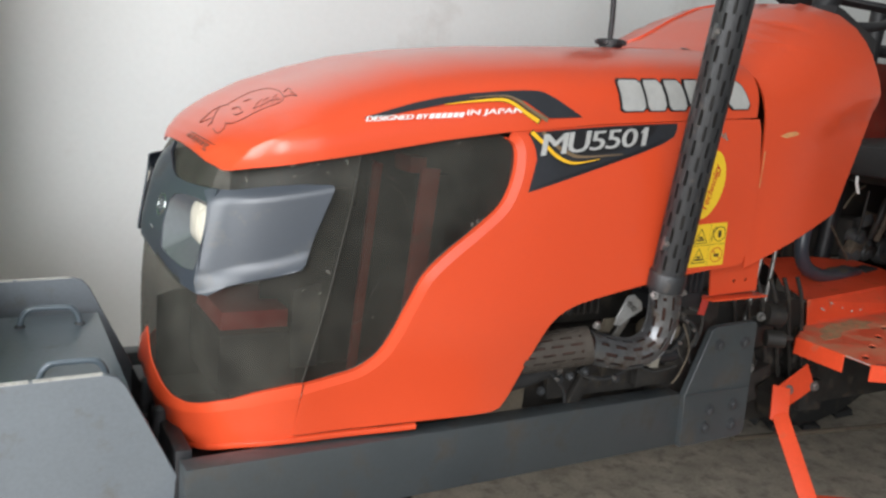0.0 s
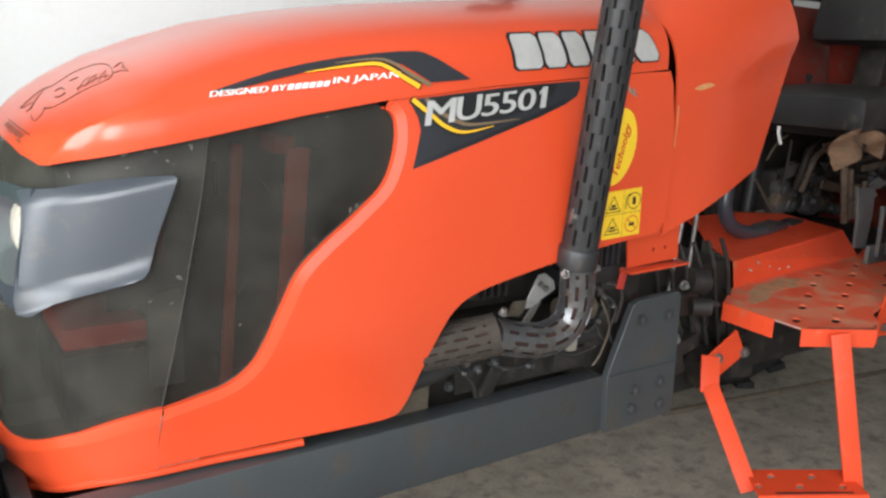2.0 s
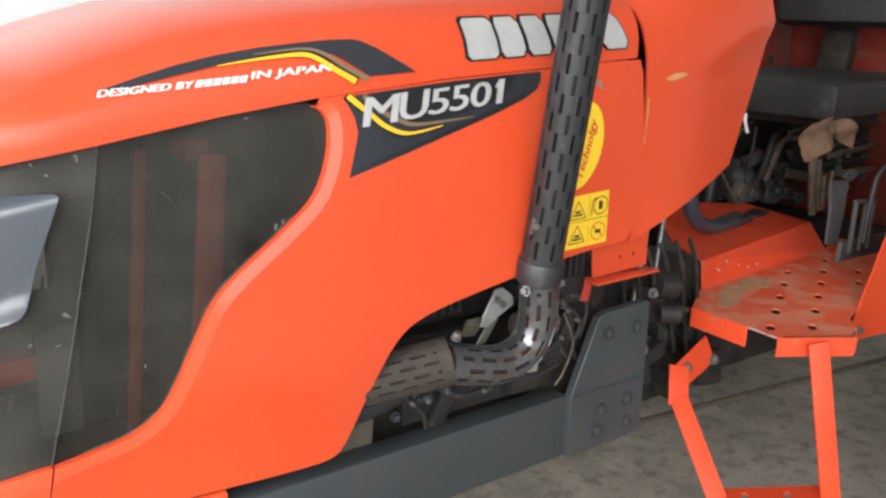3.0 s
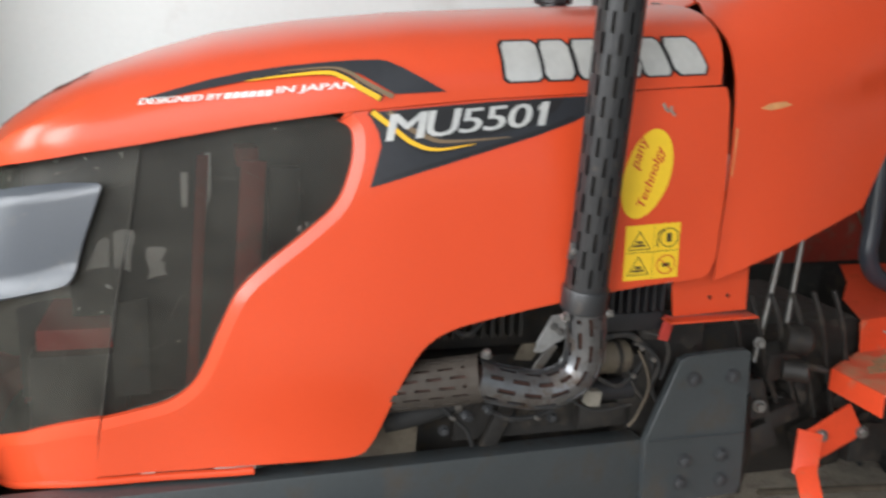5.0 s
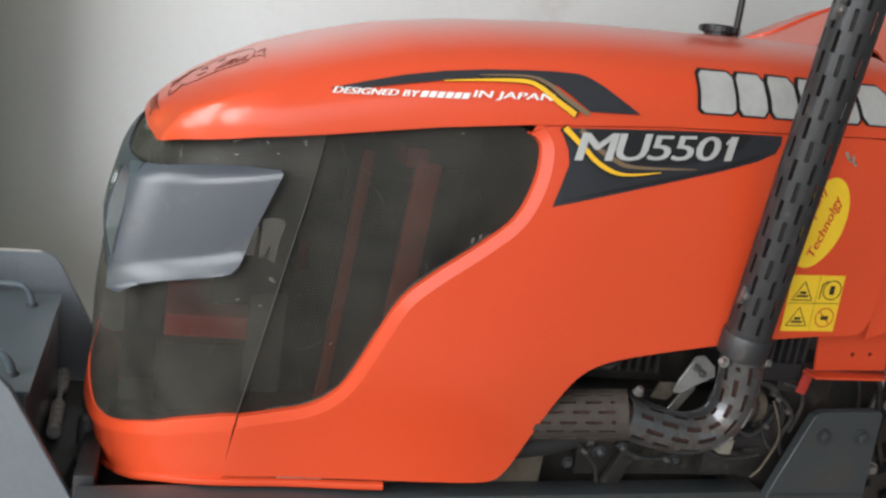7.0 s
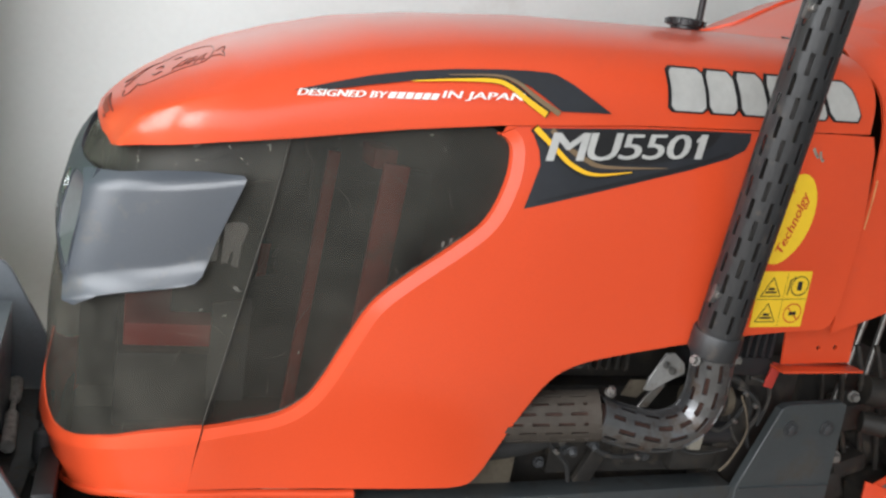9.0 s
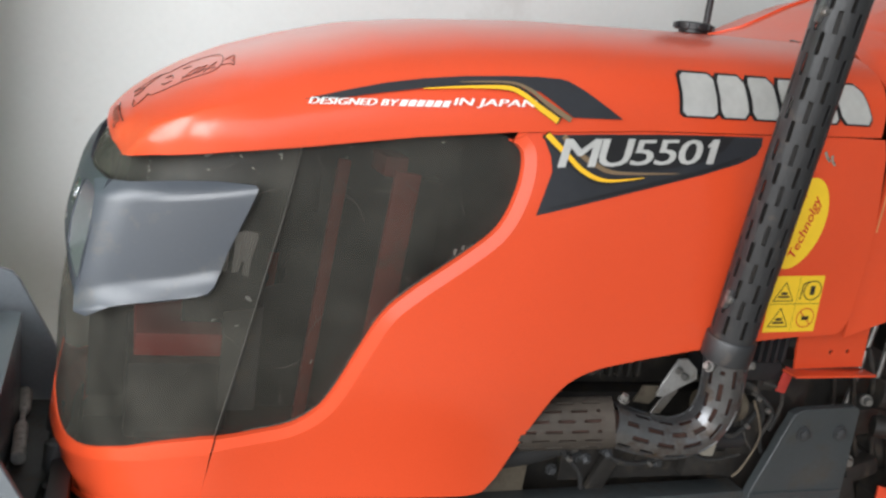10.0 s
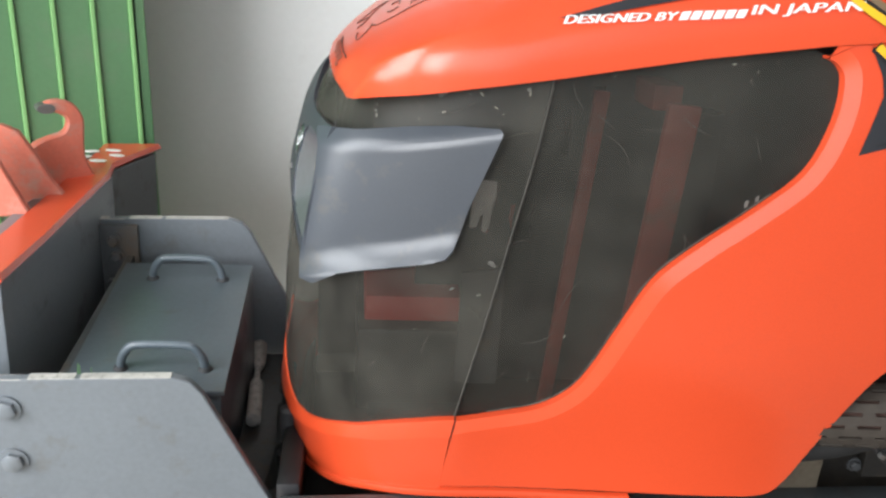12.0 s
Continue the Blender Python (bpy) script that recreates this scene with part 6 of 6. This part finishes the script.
for a, b, w, y, m in (((2.637, 1.099), (2.778, 1.138), 0.014, 1.66, TAN), ((2.624, 1.087), (2.737, 1.072), 0.013, 1.665, OILY_TAN), ((2.763, 1.028), (3.067, 1.047), 0.020, 1.60, OILY_TAN), ((2.70, 0.977), (2.975, 0.983), 0.016, 1.56, OILY_TAN), ((2.71, 0.966), (2.858, 0.938), 0.030, 1.70, OILY_TAN), ((2.70, 1.15), (3.15, 1.112), 0.016, 1.62, OILY_TAN), ((2.80, 1.085), (3.05, 1.080), 0.022, 1.64, OILY_TAN), ((2.72, 1.005), (2.95, 1.012), 0.012, 1.58, GRIME)):
    ang = math.degrees(math.atan2(b[1] - a[1], b[0] - a[0]))
    part("link", box((math.hypot(b[0] - a[0], b[1] - a[1]), 0.010, w), ((a[0] + b[0]) / 2, y, (a[1] + b[1]) / 2), (0, -ang, random.uniform(-6, 6)), 0.002), m, valve)
for a, b, r in (((2.492, 1.06), (2.546, 0.89), 0.011), ((2.526, 1.05), (2.571, 0.90), 0.010), ((2.572, 1.001), (2.594, 0.90), 0.008), ((2.615, 1.01), (2.62, 0.93), 0.006)):
    part("rod", tube([(a[0], 1.50, a[1]), (b[0], 1.505, b[1])], r, 10), random.choice((OILY_TAN, OILY_TAN, GRIME)), valve)
for x, y, z in ((2.753, 1.56, 1.019), (2.822, 1.57, 1.031), (2.643, 1.50, 1.012), (2.93, 1.57, 1.02), (2.90, 1.55, 0.96)):
    part("bolt", bolt((x, y, z), (-0.4, -1, 0.1), 0.009, 0.012), BOLT, valve)
part("tab", xz_plate([(2.691, 1.041), (2.745, 1.034), (2.73, 1.002)], 1.70, 0.003), BOLT, valve, "", False)
part("tag_wire", tube(spline([(2.33, 1.62, 1.17), (2.325, 1.615, 1.15), (2.335, 1.61, 1.12)], 5), 0.0045, 8), WHITE, tractor, "white plastic hook")
frame_b = part("lever_bracket", xz_plate([(2.231, 1.044), (2.315, 1.040), (2.319, 0.963), (2.309, 0.880), (2.257, 0.886), (2.251, 0.97)], 1.30, 0.008, bevel=0.0012), OILY_GREY, tractor, "grey lever bracket")
part("bracket_side", box((0.26, 0.012, 0.05), (2.42, 1.285, 0.862), (0, 2, 0), 0.003), OILY_GREY, frame_b)
part("bracket_side", box((0.11, 0.010, 0.010), (2.365, 1.275, 0.987), (0, 4, 0), 0.003), OILY_GREY, frame_b)
for x in (2.322, 2.372, 2.41):
    part("bracket_rib", box((0.009, 0.012, 0.13), (x, 1.275, 0.925), (0, random.uniform(-3, 3), 0), 0.003), OILY_GREY, frame_b)
part("bracket_rib", xz_plate([(2.32, 1.043), (2.36, 1.062), (2.40, 1.045), (2.37, 1.030)], 1.32, 0.006), OILY_GREY, frame_b, "", False)
part("bracket_rib", xz_plate([(2.32, 1.022), (2.37, 1.020), (2.372, 1.010), (2.32, 1.008)], 1.325, 0.006), OILY_TAN, frame_b, "", False)
lever = part("lever", tube(spline([(2.338, 1.25, 0.89), (2.338, 1.25, 0.95), (2.342, 1.25, 1.012), (2.352, 1.25, 1.053), (2.389, 1.25, 1.078), (2.44, 1.25, 1.09)], 5), 0.0055, 10), BOLT, frame_b)

# fenders
fend = draped([(2.115, 0.735), (2.13, 0.715), (2.30, 0.715), (2.9, 0.75), (2.9, 1.30), (2.62, 1.33), (2.36, 1.26), (2.22, 1.03)], lambda x, z: 1.14 - 0.10 * smoothstep(2.1, 2.6, x), 0.006, 0.06)
f1 = part("fender", fend, ORANGE, tractor, "orange rear fender")
part("bolt", bolt((2.145, 1.136, 0.738), (0, -1, 0), 0.008, 0.008), STEEL, f1)
part("fender", draped([(2.02, 0.845), (3.2, 0.845), (3.3, 1.55), (2.45, 1.56), (2.30, 1.45), (2.10, 1.0)], lambda x, z: 1.99 + 0.05 * smoothstep(0.9, 1.4, z), 0.006, 0.06), ORANGE_SHADED, tractor, "inside of the far fender, shade put into its dull red colour")
part("fender", box((0.10, 0.75, 0.9), (3.20, 1.62, 1.10), (0, -8, 0), 0.02), ORANGE_SHADED, tractor)
part("armrest", tube(spline([(2.50, 1.93, 1.57), (2.9, 1.93, 1.585), (3.1, 1.9, 1.55)], 6), 0.022, 14), BLACK, tractor, "black fender handrail")
part("handrail_post", tube([(2.62, 1.90, 0.85), (2.66, 1.88, 1.72)], 0.028, 14), BLACK, tractor, "black roll-bar post")

# steering wheel and dash
dash = part("dash", box((0.20, 0.50, 0.16), (1.86, YC, 1.50), (0, 22, 0), 0.03), BLACK, tractor, "black dashboard behind the cowl")
swc, swn = Vector((2.08, YC, 1.69)), Vector((0.42, 0, 0.9)).normalized()
sx = swn.orthogonal().normalized()
sy = swn.cross(sx)
ring = [swc + 0.20 * (math.cos(a) * sx + math.sin(a) * sy) for a in (2 * math.pi * k / 40 for k in range(41))]
wheel_o = part("steering_wheel", tube(ring, 0.014, 12, False), BLACK, tractor, "black steering wheel")
for k in range(3):
    a = 2 * math.pi * k / 3 + 0.5
    part("spoke", bar(swc - swn * 0.03, swc + 0.20 * (math.cos(a) * sx + math.sin(a) * sy), 0.035, 0.012, swn), BLACK, wheel_o)
part("hub", lathe([(-0.25, 0.025), (-0.04, 0.03), (0.0, 0.045), (0.012, 0.035)], swc - swn * 0.02, swn, 20), BLACK, wheel_o)

CAB_SPLAY = Matrix(((1.137, -0.043, 0.041, -0.202), (0.082, 1.035, 0.012, -0.174), (-0.012, -0.004, 1.042, -0.026), (0, 0, 0, 1)))
for ob in set(bpy.data.objects) - built:
    if ob.data:
        ob.data.transform(CAB_SPLAY)

# ---------------------------------------------------------------- green gate leaf
GA = radians(26)
gd, gn = Vector((-math.cos(GA), -math.sin(GA), 0)), Vector((math.sin(GA), -math.cos(GA), 0))
G0 = Vector((-0.036, 2.205, 0))
gate = thing("gate_leaf", "green ribbed steel gate leaf standing open", "gate", G0)
gate.matrix_basis = Matrix.Translation(G0) @ Matrix.Rotation(radians(1.7), 4, gn)


def gate_box(name, along0, along1, z0, z1, depth, out, mat, bev=0.003):
    c = gd * (along0 + along1) / 2 + gn * (out - depth / 2) + Vector((0, 0, (z0 + z1) / 2))
    b = box((along1 - along0, depth, z1 - z0), tuple(c), (0, 0, math.degrees(GA)), bev)
    return part(name, b, mat, gate, smooth=False)


gate_box("gate_frame", 0.0, 0.018, 0.02, 3.1, 0.03, 0.000, GREEN)
for k in range(20):
    a = 0.0305 + 0.069 * k
    gate_box("slat", a, a + 0.0605, 0.03, 3.08, 0.012, 0.0, GREEN)
    gate_box("rib", a - 0.0075, a + 0.0005, 0.03, 3.08, 0.012, 0.006, GREEN_LIGHT, 0.002)
gate_box("gate_backing", 0.0, 1.40, 0.02, 3.09, 0.006, -0.012, GREEN)

# ---------------------------------------------------------------- dust and cobwebs on the mesh
dust_rng = random.Random(5)
specks = bmesh.new()
for k in range(56):
    x = dust_rng.uniform(0.36, 0.83) if k % 3 else dust_rng.uniform(0.33, 0.56)
    z = lerp_table(EDGE_Z, x) - 0.008 - abs(dust_rng.gauss(0, 0.02)) if k < 46 else dust_rng.uniform(0.84, 1.0)
    if k >= 46:
        x = dust_rng.uniform(0.36, 0.60)
    r, a = dust_rng.uniform(0.0004, 0.0014), dust_rng.uniform(0, 3)
    ring = [specks.verts.new((px, side_y(px, pz) - 0.0012 + (0.0160 if x > seam_x(z) else 0.0125), pz)) for px, pz in circle(x, z, r * (2.2 if k % 5 == 0 else 1), 6, 0.28, a)]
    specks.faces.new(ring)
part("dust_specks", specks, COBWEB, tractor, "pale dust specks and cobweb shreds on the mesh", False, kind="stuff")



def on_mesh(x, z, proud=0.0012):
    return Vector((x, side_y(x, z) - proud + (0.0165 if x > seam_x(z) else 0.0145), z))


# a thin line of dust along the lower edge of the side window, and cobweb strands across the mesh
border = [on_mesh(x, z) for x, z in grown(WINDOW, -0.0016) if 0.50 < x < 0.80 and z < 1.12]
part("dust_line", tube(border, [dust_rng.uniform(0.0003, 0.0011) for _ in border], 6), STRAND, tractor, "pale dust along the edge of the window")
for x, z, a, length in ((0.574, 1.210, -62, 0.030), (0.623, 1.153, -50, 0.045), (0.606, 1.185, -35, 0.025), (0.705, 1.185, -28, 0.040), (0.772, 1.165, -70, 0.030), (0.705, 1.056, 100, 0.020), (0.712, 1.060, 130, 0.016), (0.555, 0.872, 92, 0.022), (0.450, 1.190, 24, 0.045), (0.515, 1.165, 12, 0.035), (0.590, 0.985, 64, 0.050), (0.560, 0.930, 28, 0.040), (0.430, 0.915, 75, 0.030), (0.480, 0.960, 140, 0.028)):
    bow = dust_rng.uniform(-0.006, 0.006)
    line = []
    for k in range(7):
        f = k / 6 - 0.5
        u, v = length * f, bow * (1 - 4 * f * f)
        line.append(on_mesh(x + u * math.cos(radians(a)) - v * math.sin(radians(a)), z + u * math.sin(radians(a)) + v * math.cos(radians(a))))
    part("cobweb_strand", tube(line, [0.0002, 0.0003, 0.0004, 0.0003, 0.0004, 0.0003, 0.0002], 5), STRAND, tractor, "thin pale cobweb strand")
for x, z, r, a in ((0.497, 1.022, 0.0055, -30), (0.485, 0.984, 0.0030, 10), (0.769, 1.104, 0.0048, 70), (0.780, 1.111, 0.0045, 60), (0.434, 1.202, 0.0042, 20), (0.521, 1.214, 0.0035, 0), (0.455, 0.990, 0.0030, 40)):
    outline = [(px + dust_rng.uniform(-0.25, 0.25) * r, pz + dust_rng.uniform(-0.25, 0.25) * r) for px, pz in circle(x, z, r, 9, 0.45, radians(a))]
    part("paint_flake", draped(outline, lambda x, z: on_mesh(x, z, 0.0016).y, 0.0006, 0.02), FLAKE, tractor, "curled pale flake on the mesh", False)

# every part at most two levels below its thing
for ob in list(bpy.data.objects):
    while ob.parent and ob.parent.parent and ob.parent.parent.parent:
        ob.parent = ob.parent.parent
